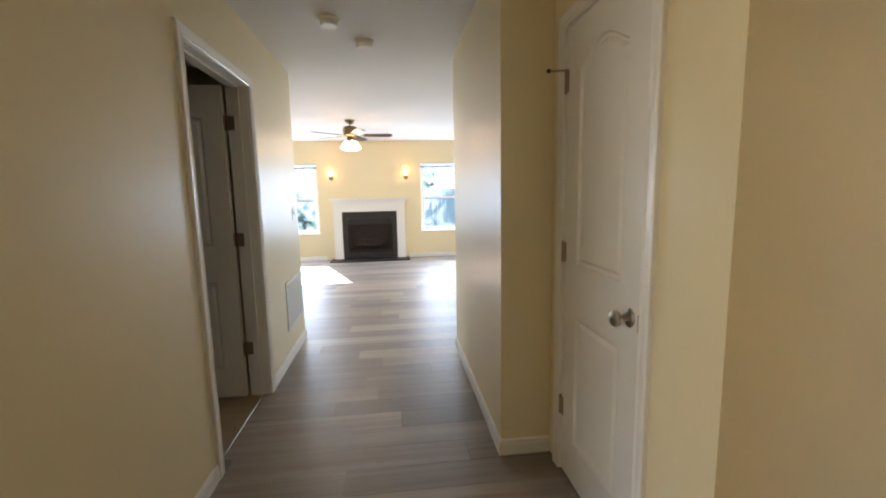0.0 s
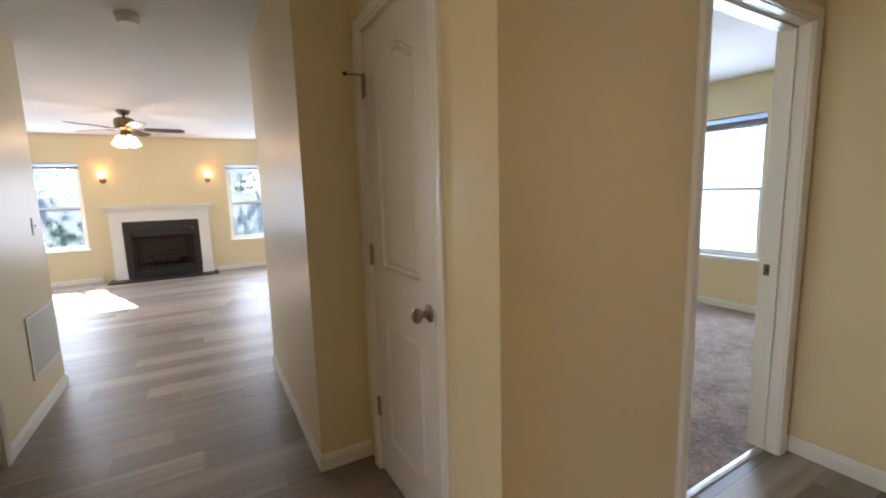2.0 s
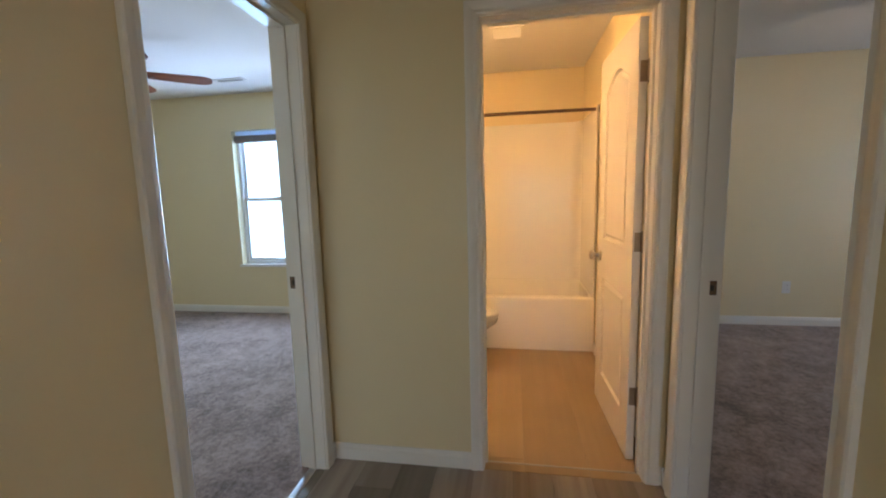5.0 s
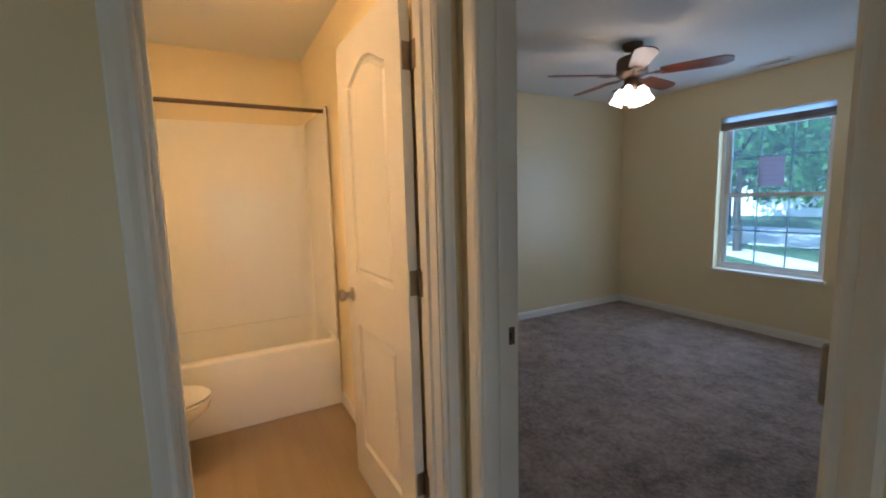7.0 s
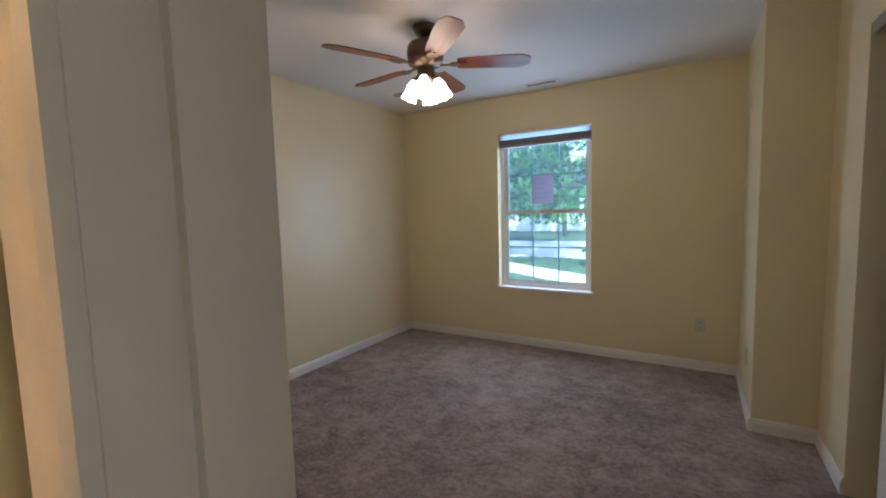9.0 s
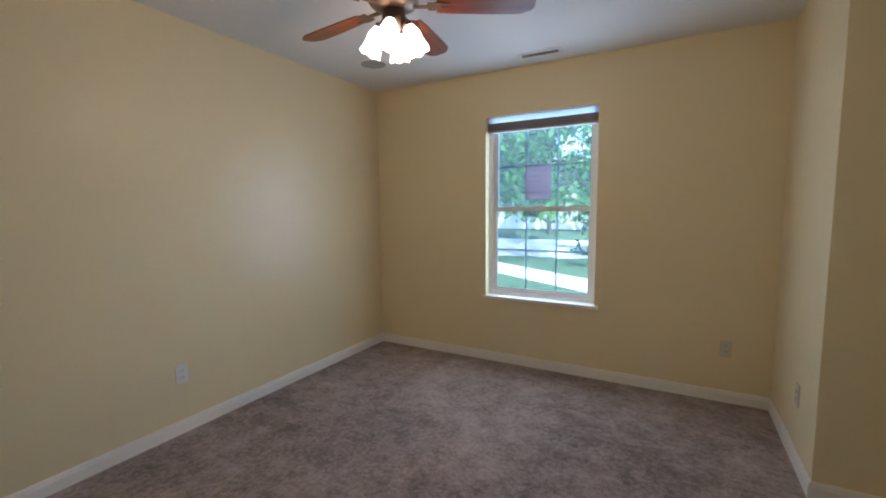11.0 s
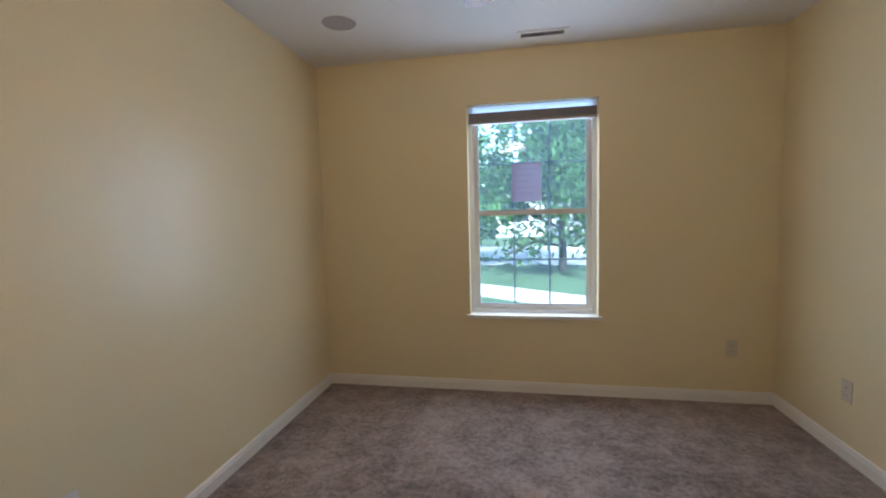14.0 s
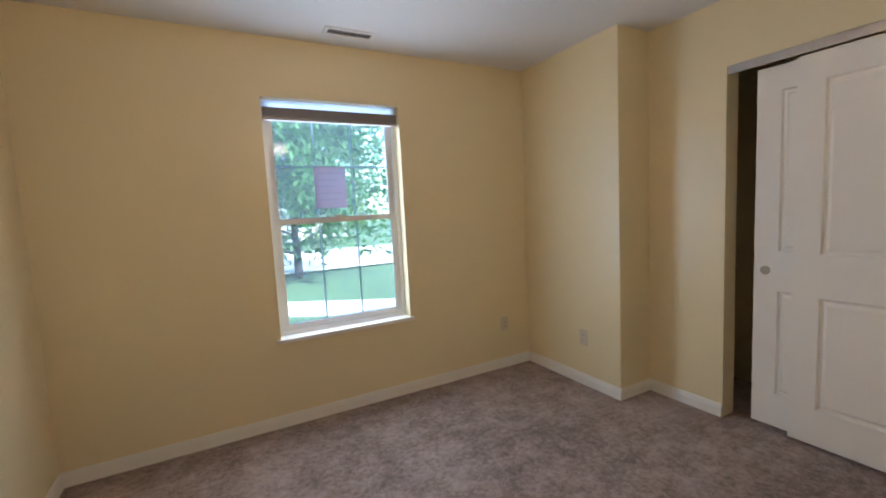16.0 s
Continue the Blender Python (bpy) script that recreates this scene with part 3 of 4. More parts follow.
SCONCE = material("lit_amber_sconce_shade", (1.0, 0.62, 0.30), 0.4, vary=0.02, emit=1.8)
BULB = material("lit_warm_bulb", (1.0, 0.67, 0.31), 0.4, vary=0.02, emit=23.0)
FROST = material("unlit_frosted_glass_shade", (0.75, 0.72, 0.68), 0.35, vary=0.03)
ACRYLIC = material("white_acrylic", (0.87, 0.85, 0.79), 0.12, vary=0.015, scale=2, spec=0.3)
CHINA = material("white_vitreous_china", (0.82, 0.80, 0.76), 0.08, vary=0.01)
PLASTIC = material("white_plastic", (0.78, 0.77, 0.74), 0.4, vary=0.03)
IVORY = material("ivory_plastic", (0.62, 0.56, 0.44), 0.42, vary=0.03)
# near-black: shade of slots, holes and vent gaps put into colour; also rubber
DARK = material("dark_slot", (0.03, 0.028, 0.026), 0.8, vary=0.2)
STEEL = material("brushed_threshold_metal", (0.46, 0.45, 0.43), 0.35, 1.0, vary=0.12, scale=30)
STONE = material("mottled_dark_slate", (0.024, 0.019, 0.016), 0.45, vary=0.6, scale=14, grain=0.3, grain_scale=70)
SOOT = material("sooty_firebrick", (0.022, 0.012, 0.008), 0.9, vary=0.5, scale=9, bump=0.4, bump_scale=40)
PAPER = translucent(material("mauve_paper", (0.80, 0.70, 0.76), 0.8, vary=0.05), 0.8, (0.86, 0.69, 0.74))
INK = translucent(material("faded_ink", (0.66, 0.54, 0.66), 0.8, vary=0.05), 0.8, (0.76, 0.60, 0.66))


# ---- ceiling fans ----
def blade_mesh(length, width, t=0.006):
    """A blade from the iron outwards along x, wider towards a tip with clipped corners."""
    bm = bmesh.new()
    half = [(0.0, width * 0.36), (length * 0.15, width * 0.42), (length * 0.6, width * 0.5), (length - 0.055, width * 0.5), (length - 0.012, width * 0.33), (length, width * 0.20)]
    pts = half + [(x, -y) for x, y in reversed(half)]
    lo = [bm.verts.new((x, y, 0)) for x, y in pts]
    hi = [bm.verts.new((x, y, t)) for x, y in pts]
    bm.faces.new(lo), bm.faces.new(hi)
    for i in range(len(pts)):
        bm.faces.new((lo[i], lo[(i + 1) % len(pts)], hi[(i + 1) % len(pts)], hi[i]))
    return bm


def tulip(r0=0.022, r1=0.048, h=0.120, n=24, lobes=6):
    """A fluted bell shade, open below, with wall thickness; its neck at the origin, mouth towards -z."""
    bm = bmesh.new()
    rings = []
    prof = [(0.0, r0), (0.12, r0 * 1.25), (0.35, r0 * 1.75), (0.6, r1 * 0.78), (0.85, r1 * 0.92), (1.0, r1)]
    for off in (0.0, -0.003):
        for s, r in (prof if off == 0.0 else prof[::-1]):
            ring = []
            for k in range(n):
                a = 2 * math.pi * k / n
                rr = (r + off) * (1 + 0.025 * s * s * math.cos(lobes * a))
                ring.append(bm.verts.new((rr * math.cos(a), rr * math.sin(a), -s * h - 0.004 * s * s * math.cos(lobes * a))))
            rings.append(ring)
    for a, b in zip(rings, rings[1:]):
        for k in range(n):
            bm.faces.new((a[k], a[(k + 1) % n], b[(k + 1) % n], b[k]))
    return bm


def ceiling_fan(m, turn, label, metal, wood, shade, blade_label, shades=4, length=0.43):
    """A five-bladed fan with a light kit; its root lies at the ceiling, the rest hangs below."""
    root = thing("ceiling_fan", label, "ceiling fan", m, group="ceiling fans")
    part("canopy", lathe([(0.0, 0.0), (0.072, 0.0), (0.070, -0.02), (0.055, -0.045), (0.022, -0.058), (0.014, -0.06)], 28), metal, root, smooth=True)
    part("downrod", lathe([(0.013, -0.005), (0.013, -0.10)], 14), metal, root, smooth=True)
    part("motor_housing", lathe([(0.02, -0.085), (0.07, -0.09), (0.098, -0.105), (0.108, -0.13), (0.110, -0.17), (0.104, -0.195), (0.112, -0.205), (0.100, -0.222), (0.07, -0.238), (0.05, -0.245)], 32), metal, root, smooth=True)
    for k in range(5):
        a = turn + 72 * k
        mm = pose(0, 0, -0.228, 0, 0, a)
        iron = part("blade_iron", boxes((0.075, 0.185, -0.012, 0.012, -0.003, 0.002), (0.15, 0.21, -0.035, 0.035, -0.002, 0.002), (0.185, 0.245, -0.022, -0.010, -0.0015, 0.002), (0.185, 0.245, 0.010, 0.022, -0.0015, 0.002), bevel=0.001), metal, root, m=mm)
        part("blade", blade_mesh(length, 0.135), wood, root, blade_label, m=mm @ pose(0.19, 0, 0.0035, -11, 0, 0))
    part("switch_housing", lathe([(0.045, -0.24), (0.052, -0.25), (0.052, -0.29), (0.040, -0.305), (0.030, -0.325), (0.012, -0.335), (0.0, -0.336)], 24), metal, root, smooth=True)
    for k in range(shades):
        a = radians(turn + 30 + 360 * k / shades)
        c, s = math.cos(a), math.sin(a)
        arm = part("light_arm", tube([(0.03 * c, 0.03 * s, -0.287), (0.045 * c, 0.045 * s, -0.282), (0.055 * c, 0.055 * s, -0.288), (0.058 * c, 0.058 * s, -0.300)], 0.008), metal, root, smooth=True)
        lean = Matrix.Translation((0.059 * c, 0.059 * s, -0.300)) @ Matrix.Rotation(radians(24), 4, Vector((s, -c, 0)))
        part("socket", lathe([(0.018, 0.004), (0.024, 0.0), (0.024, -0.016), (0.02, -0.018)], 16), metal, root, smooth=True, m=lean)
        part("shade", tulip(), shade, root, "lit frosted glass tulip shade" if shade is not FROST else "unlit frosted glass tulip shade", True, m=lean @ pose(0, 0, -0.012)).visible_shadow = False
    for piece in root.children:
        if not piece.name.startswith("canopy"):
            piece.matrix_basis = Matrix.Translation((0, 0, 0.004)) @ piece.matrix_basis
    return root


ceiling_fan(pose(3.535, -2.755, H), -8, "bronze ceiling fan with cherry blades, lights on", BRONZE, BLADE, SHADE, "cherry-stained wooden blade")
ceiling_fan(pose(-0.67, 6.50, H), 2, "brass ceiling fan with dark blades, lights on", BRASS, DARKBLADE, SHADE_SOFT, "dark walnut blade")
for k in range(4):
    a = radians(-8 + 30 + 90 * k)
    lamp("fan_lamp", (3.535 + 0.084 * math.cos(a), -2.755 + 0.084 * math.sin(a), H - 0.365), 0.19, (1.0, 0.80, 0.55), 0.022)
ceiling_fan(pose(3.33, 2.76, H), -49, "bronze ceiling fan with cherry blades, unlit", BRONZE, BLADE, FROST, "cherry-stained wooden blade")


# ---- ceiling and wall fittings ----
def register(m, w, d, label, mat=PLASTIC, slats=6, open_by=35, name="ceiling_vent", cover=0.33):
    """A louvred grille; local x along its length, its face towards -z."""
    root = thing(name, label, "vent", m)
    # dark sheet behind the slats stands for the shade inside the duct
    part("gap_shade", boxes((-w / 2 + 0.01, w / 2 - 0.01, -d / 2 + 0.01, d / 2 - 0.01, -0.003, -0.0005)), DARK, root)
    f = 0.022
    part("frame", boxes((-w / 2, w / 2, -d / 2, -d / 2 + f, -0.008, 0), (-w / 2, w / 2, d / 2 - f, d / 2, -0.008, 0), (-w / 2, -w / 2 + f, -d / 2 + f, d / 2 - f, -0.008, 0), (w / 2 - f, w / 2, -d / 2 + f, d / 2 - f, -0.008, 0)), mat, root)
    for k in range(slats):
        y = -d / 2 + f + (d - 2 * f) * (k + 0.5) / slats
        h = (d - 2 * f) / slats * cover
        bm = bmesh.new()
        box(bm, -w / 2 + f, w / 2 - f, -h, h, -0.0012, 0.0)
        part("slat", bm, mat, root, m=pose(0, y, -0.0045, open_by, 0, 0))
    return root


register(pose(3.32, -4.26, H), 0.31, 0.11, "white louvred ceiling air vent, shade in its gaps coloured dark", slats=4, open_by=-22)
register(pose(4.46, 2.65, H, 0, 0, 90), 0.31, 0.11, "white louvred ceiling air vent, shade in its gaps coloured dark", slats=4, open_by=-22)
register(pose(3.86, 0.03, H, 0, 0, 90), 0.24, 0.24, "square white bathroom exhaust grille", slats=7, name="exhaust_vent")
register(pose(LEFT, 3.735, 0.46, 0, 90, 0) @ pose(0, 0, 0, 180, 0, 0), 0.40, 0.56, "white louvred return-air grille low on the wall", slats=22, open_by=14, name="return_air_grille", cover=0.46)


def round_fitting(name, m, label, category, radius, depth, mat):
    root = thing(name, label, category, m)
    part("base", lathe([(0.0, 0.0), (radius, 0.0), (radius, -depth * 0.35), (radius * 0.97, -depth * 0.4), (0.0, -depth * 0.4)], 32), mat, root, smooth=True)
    part("cover", lathe([(radius * 0.88, -depth * 0.38), (radius * 0.86, -depth * 0.75), (radius * 0.7, -depth), (radius * 0.3, -depth * 1.02), (0.0, -depth * 1.02)], 32), mat, root, smooth=True)
    return root


round_fitting("smoke_detector", pose(-0.42, 2.85, H), "round white plastic smoke detector on the ceiling", "smoke detector", 0.065, 0.045, PLASTIC)
round_fitting("smoke_detector", pose(-0.23, 3.22, H), "round white plastic smoke detector on the ceiling", "smoke detector", 0.068, 0.05, PLASTIC)
spk = thing("ceiling_disc", "flat round grey ceiling speaker cover", "speaker", pose(4.488, -3.823, H))
part("rim", lathe([(0.112, 0.0), (0.112, -0.006), (0.098, -0.009), (0.096, 0.0)], 36), PLASTIC, spk, smooth=True)
part("grille", lathe([(0.0, -0.004), (0.096, -0.004), (0.096, -0.007), (0.0, -0.007)], 36), material("grey_speaker_mesh", (0.42, 0.39, 0.37), 0.8, vary=0.1, bump=0.5, bump_scale=600), spk, "grey mesh grille", smooth=True)


def wall_plate(m, label, mat, kind_of="outlet"):
    """A cover plate; local x across, z up, y out of the wall."""
    root = thing("wall_outlet" if kind_of == "outlet" else "light_switch", label, "outlet" if kind_of == "outlet" else "switch", m)
    part("plate", boxes((-0.035, 0.035, 0, 0.006, -0.058, 0.058), bevel=0.002), mat, root)
    if kind_of == "outlet":
        for z in (-0.02, 0.02):
            sock = part("socket", boxes((-0.016, 0.016, 0.006, 0.0085, z - 0.014, z + 0.014), bevel=0.002), mat, root)
            for x in (-0.006, 0.006):
                part("slot", boxes((x - 0.0012, x + 0.0012, 0.0085, 0.009, z - 0.005, z + 0.005)), DARK, sock)
    else:
        part("toggle", boxes((-0.005, 0.005, 0.006, 0.017, -0.003, 0.011), bevel=0.001), mat, root)
    return root


wall_plate(pose(EAST, -2.515, 0.366, 0, 0, 90), "white duplex wall outlet", PLASTIC)
wall_plate(pose(2.09, BSOUTH, 0.375), "ivory duplex wall outlet below the window height", IVORY)
wall_plate(pose(BUMP, -3.86, 0.36, 0, 0, -90), "ivory duplex wall outlet on the wall bump", IVORY)
wall_plate(pose(LEFT, 3.88, 1.20, 0, 0, -90), "white toggle light switch", PLASTIC, "switch")

# strike plates, hinge-pin stop, floor strips
for m in (pose(OPEN_A[1] - 0.001, NORTH + 0.095, 0.93), pose(OPEN_B[1] - 0.001, SOUTH - 0.095, 0.93), ):
    root = thing("strike_plate", "aged bronze strike plate let into the jamb", "strike plate", m)
    part("plate", boxes((-0.0015, 0.0005, -0.018, 0.018, -0.028, 0.028)), BRONZE, root)
    part("hole", boxes((-0.002, -0.0014, -0.007, 0.007, -0.011, 0.011)), DARK, root)
latch = thing("strike_plate", "nickel strike plate lip beside the closet knob", "strike plate", pose(0.709, OPEN_C[0] - 0.002, 0.93))
part("plate", boxes((-0.013, 0.001, -0.004, 0.0015, -0.028, 0.028), bevel=0.001), NICKEL, latch)
stop = thing("hinge_pin_stop", "brass hinge-pin door stop with rubber tip", "door stop", pose(0.705, OPEN_C[1] - 0.004, 1.87))
part("bracket", lathe([(0.010, -0.004), (0.010, 0.004)], 12), HINGE, stop, smooth=True)
part("arm", tube([(-0.005, 0, 0), (-0.05, 0.01, 0), (-0.068, 0.012, 0)], 0.0045), HINGE, stop, smooth=True)
part("tip", lathe([(0.009, -0.070), (0.009, -0.080), (0.006, -0.084)], 12, "x", (0, 0.012, 0)), DARK, stop, smooth=True)


def floor_strip(name, m, length, label, s=1.0):
    bm = bmesh.new()
    prof = [(-0.02, 0.0), (-0.014, 0.006), (0.0, 0.008), (0.014, 0.006), (0.02, 0.0)]
    a = [bm.verts.new((0, y * s, z * s + 0.0005)) for y, z in prof]
    b = [bm.verts.new((length, y * s, z * s + 0.0005)) for y, z in prof]
    for i in range(4):
        bm.faces.new((a[i], a[i + 1], b[i + 1], b[i]))
    bm.faces.new(a), bm.faces.new(b), bm.faces.new((a[0], a[4], b[4], b[0]))
    ob = part(name, bm, STEEL, smooth=False)
    ob.matrix_world = m
    tagged(ob, label, "threshold", kind="structure")


floor_strip("threshold_a", pose(OPEN_A[0], NORTH + 0.068, 0.0), OPEN_A[1] - OPEN_A[0], "metal carpet strip in the bedroom doorway")
floor_strip("threshold_b", pose(OPEN_B[0], SOUTH - 0.058, 0.0), OPEN_B[1] - OPEN_B[0], "metal carpet strip in the bedroom doorway")
floor_strip("threshold_bath", pose(END + 0.06, OPEN_BATH[0], 0.0, 0, 0, 90), OPEN_BATH[1] - OPEN_BATH[0], "thin metal strip in the bathroom doorway", 0.35)
floor_strip("threshold_left", pose(LEFT - 0.05, OPEN_L[0], 0.0, 0, 0, 90), OPEN_L[1] - OPEN_L[0], "thin metal strip in the doorway", 0.35)

# ---- bathroom ----
TX0, TX1, TY0, TY1 = 4.11, 4.88, -0.66, NORTH


def rounded_rect(x0, x1, y0, y1, r, n=6):
    pts = []
    for cx, cy, a0 in ((x1 - r, y1 - r, 0), (x0 + r, y1 - r, 90), (x0 + r, y0 + r, 180), (x1 - r, y0 + r, 270)):
        pts += [(cx + r * math.cos(radians(a0 + 90 * k / n)), cy + r * math.sin(radians(a0 + 90 * k / n))) for k in range(n + 1)]
    return pts


def loft(rings, close_last=True, close_first=False):
    bm = bmesh.new()
    vs = [[bm.verts.new(p) for p in ring] for ring in rings]
    for a, b in zip(vs, vs[1:]):
        for k in range(len(a)):
            bm.faces.new((a[k], a[(k + 1) % len(a)], b[(k + 1) % len(a)], b[k]))
    if close_last:
        bm.faces.new(vs[-1])
    if close_first:
        bm.faces.new(vs[0])
    return bm


tub = thing("bathtub", "white acrylic alcove bathtub with plain apron", "bathtub", pose(TX0, TY0, 0))
L, D = TY1 - TY0, TX1 - TX0
rows = []
for ins, r, z in ((0.004, 0.012, 0.001), (0.004, 0.012, 0.43), (0.008, 0.016, 0.442), (0.016, 0.02, 0.447), (0.075, 0.09, 0.447), (0.088, 0.10, 0.435), (0.10, 0.11, 0.30), (0.13, 0.13, 0.12), (0.19, 0.14, 0.075)):
    side = ins if ins < 0.02 else (0.027 if z > 0.4 else ins - 0.07)
    rows.append([(x, y, z) for x, y in rounded_rect(ins, D - side, side, L - side, r)])
part("shell", loft(rows, True, True), ACRYLIC, tub, smooth=True)
part("drain", lathe([(0.0, 0.076), (0.032, 0.076), (0.034, 0.079), (0.0, 0.080)], 20, "z", (D / 2, 0.30, 0)), NICKEL, tub, smooth=True)
sur = thing("tub_surround", "glossy white moulded tub surround with rounded corners", "tub surround", pose(TX0, TY0, 0.447))
ST = 1.50
path = [(0.0, 0.022), (0.05, 0.022), (D - 0.12, 0.022)] + [(D - 0.12 + 0.10 * math.sin(radians(a)), 0.122 - 0.10 * math.cos(radians(a))) for a in range(10, 91, 16)]
path += [(x, L - y) for x, y in reversed(path)]
def shell(pts, d):
    """The same open path set off to its outer side by d."""
    out = []
    for i, p in enumerate(pts):
        a, b = Vector(pts[max(i - 1, 0)]), Vector(pts[min(i + 1, len(pts) - 1)])
        t = (b - a).normalized()
        out.append((p[0] + t.y * d, p[1] - t.x * d))
    return out


def surround_panel(run, name, label=""):
    """One moulded panel that follows an open run in plan, with a rolled upper edge."""
    outer, bm, levels = shell(run, 0.012), bmesh.new(), []
    for z, lip in ((0.001, 0.0), (0.40, 0.0), (0.95, 0.0), (ST - 0.012, 0.0), (ST, 0.004)):
        levels.append(([bm.verts.new((x, y, z)) for x, y in shell(run, lip)], [bm.verts.new((x, y, z)) for x, y in outer]))
    for (i0, o0), (i1, o1) in zip(levels, levels[1:]):
        for k in range(len(run) - 1):
            bm.faces.new((i0[k], i0[k + 1], i1[k + 1], i1[k]))
            bm.faces.new((o0[k], o1[k], o1[k + 1], o0[k + 1]))
        for k in (0, -1):
            bm.faces.new((i0[k], i1[k], o1[k], o0[k]))
    for i, o in (levels[0], levels[-1]):
        for k in range(len(run) - 1):
            bm.faces.new((i[k], i[k + 1], o[k + 1], o[k]))
    part(name, bm, ACRYLIC, sur, label, smooth=True)


surround_panel(path[:3], "end_panel")
surround_panel([(D - 0.1195, 0.022)] + path[3:-3] + [(D - 0.1195, L - 0.022)], "back_panel", "glossy white back panel with rounded corners")
surround_panel(path[-3:], "end_panel")
rod = thing("shower_rod", "dark bronze straight shower curtain rod", "curtain rod", pose(TX0 + 0.05, TY0, 1.93))
part("rod", tube([(0, 0.004, 0), (0, L - 0.004, 0)], 0.0125, 14), BRONZE, rod, smooth=True)
for y, s in ((0.0, 1), (L, -1)):
    part("flange", lathe([(0.034, y), (0.034, y + s * 0.005), (0.018, y + s * 0.014), (0.016, y + s * 0.02)], 18, "y"), BRONZE, rod, smooth=True)

toilet = thing("toilet", "white china toilet with closed lid beside the tub", "toilet", pose(3.74, NORTH - 0.025, 0, 0, 0, 180))


def egg(cx, cy, a, b0, b1, z, n=28):
    """An egg-shaped ring: half-width a, shorter half b0 towards the tank, longer b1 towards the front."""
    return [(cx + a * math.cos(2 * math.pi * k / n), cy + (b1 if math.sin(2 * math.pi * k / n) > 0 else b0) * math.sin(2 * math.pi * k / n), z) for k in range(n)]


part("bowl", loft([egg(0, 0.40, 0.105, 0.18, 0.15, 0.0), egg(0, 0.40, 0.10, 0.18, 0.14, 0.06), egg(0, 0.41, 0.095, 0.18, 0.15, 0.16), egg(0, 0.43, 0.13, 0.20, 0.20, 0.26), egg(0, 0.45, 0.172, 0.22, 0.305, 0.35), egg(0, 0.45, 0.180, 0.22, 0.315, 0.385), egg(0, 0.45, 0.172, 0.21, 0.307, 0.392)], True, True), CHINA, toilet, smooth=True)
part("seat", loft([egg(0, 0.45, 0.180, 0.215, 0.318, 0.394), egg(0, 0.45, 0.184, 0.218, 0.322, 0.402), egg(0, 0.45, 0.180, 0.215, 0.318, 0.411)], True, True), PLASTIC, toilet, smooth=True)
part("lid", loft([egg(0, 0.45, 0.180, 0.215, 0.318, 0.414), egg(0, 0.45, 0.183, 0.218, 0.321, 0.422), egg(0, 0.45, 0.170, 0.205, 0.308, 0.432), egg(0, 0.45, 0.08, 0.10, 0.16, 0.437)], True, True), PLASTIC, toilet, smooth=True)
part("tank", boxes((-0.22, 0.22, 0.012, 0.20, 0.36, 0.72), bevel=0.02), CHINA, toilet, smooth=True)
part("tank_lid", boxes((-0.23, 0.23, 0.006, 0.212, 0.722, 0.755), bevel=0.012), CHINA, toilet, smooth=True)
part("flush_lever", boxes((0.13, 0.19, 0.20, 0.214, 0.655, 0.668), bevel=0.003), NICKEL, toilet)
part("shelf", boxes((-0.12, 0.12, 0.05, 0.30, 0.20, 0.36), bevel=0.02), CHINA, toilet, smooth=True)
van = thing("vanity_light", "nickel bath bar light with three lit globes", "wall lamp", pose(3.0, NORTH, 2.05, 0, 0, 180))
part("bar", boxes((-0.30, 0.30, 0.0, 0.03, -0.055, 0.055), bevel=0.006), NICKEL, van)
for x in (-0.2, 0.0, 0.2):
    part("bulb", lathe([(0.012, 0.03), (0.018, 0.04), (0.038, 0.062), (0.045, 0.085), (0.038, 0.11), (0.02, 0.124), (0.0, 0.128)], 18, "y", (x, 0, 0)), BULB, van, "lit warm globe bulb", True)

# ---- bedroom closet with bypass doors ----
def slide_door(m, w, label, pull=0.055):
    root = thing("sliding_door", label, "closet door", m, group="bypass closet doors")
    h, s, c = 1.99, 0.115, w / 2
    pan = [(s, c - 0.045, 0.19, 0.78, 0), (c + 0.045, w - s, 0.19, 0.78, 0), (s, c - 0.045, 1.00, h - 0.13, 0), (c + 0.045, w - s, 1.00, h - 0.13, 0)]
    part("leaf", leaf_mesh(w, h, pan), DOOR, root, m=pose(0, 0, 0.028))
    part("finger_pull", lathe([(0.0, -0.001), (0.018, -0.001), (0.021, -0.004), (0.024, -0.003), (0.025, 0.0)], 22, "y", (pull, 0, 0.92)), NICKEL, root, "round nickel finger pull", True)
    return root


slide_door(pose(BWEST - 0.075, -2.935, 0, 0, 0, 90), 0.93, "white four-panel bypass door at the back track, slid aside")
slide_door(pose(BWEST - 0.025, -2.735, 0, 0, 0, 90), 0.93, "white four-panel bypass door at the front track", 0.875)
track = thing("closet_track", "grey metal bypass track under the opening's head", "door track", pose(BWEST, OPEN_CL[0], 2.07))
part("rail", boxes((-0.115, -0.004, 0.004, 1.836, -0.012, -0.001)), STEEL, track)
part("fascia", boxes((-0.010, -0.005, 0.004, 1.836, -0.045, -0.012)), STEEL, track)
# paper on the bedroom window
note = thing("window_notice", "mauve paper notice taped to the upper pane", "notice", M_B @ pose(-0.034, 0.1195, 1.537))
part("sheet", boxes((-0.107, 0.107, -0.001, 0.0, -0.14, 0.14)), PAPER, note)
for k in range(5):
    part("printed_line", boxes((-0.085, 0.085 - 0.03 * (k % 3), -0.0016, -0.001, 0.10 - 0.045 * k - 0.006, 0.10 - 0.045 * k)), INK, note)

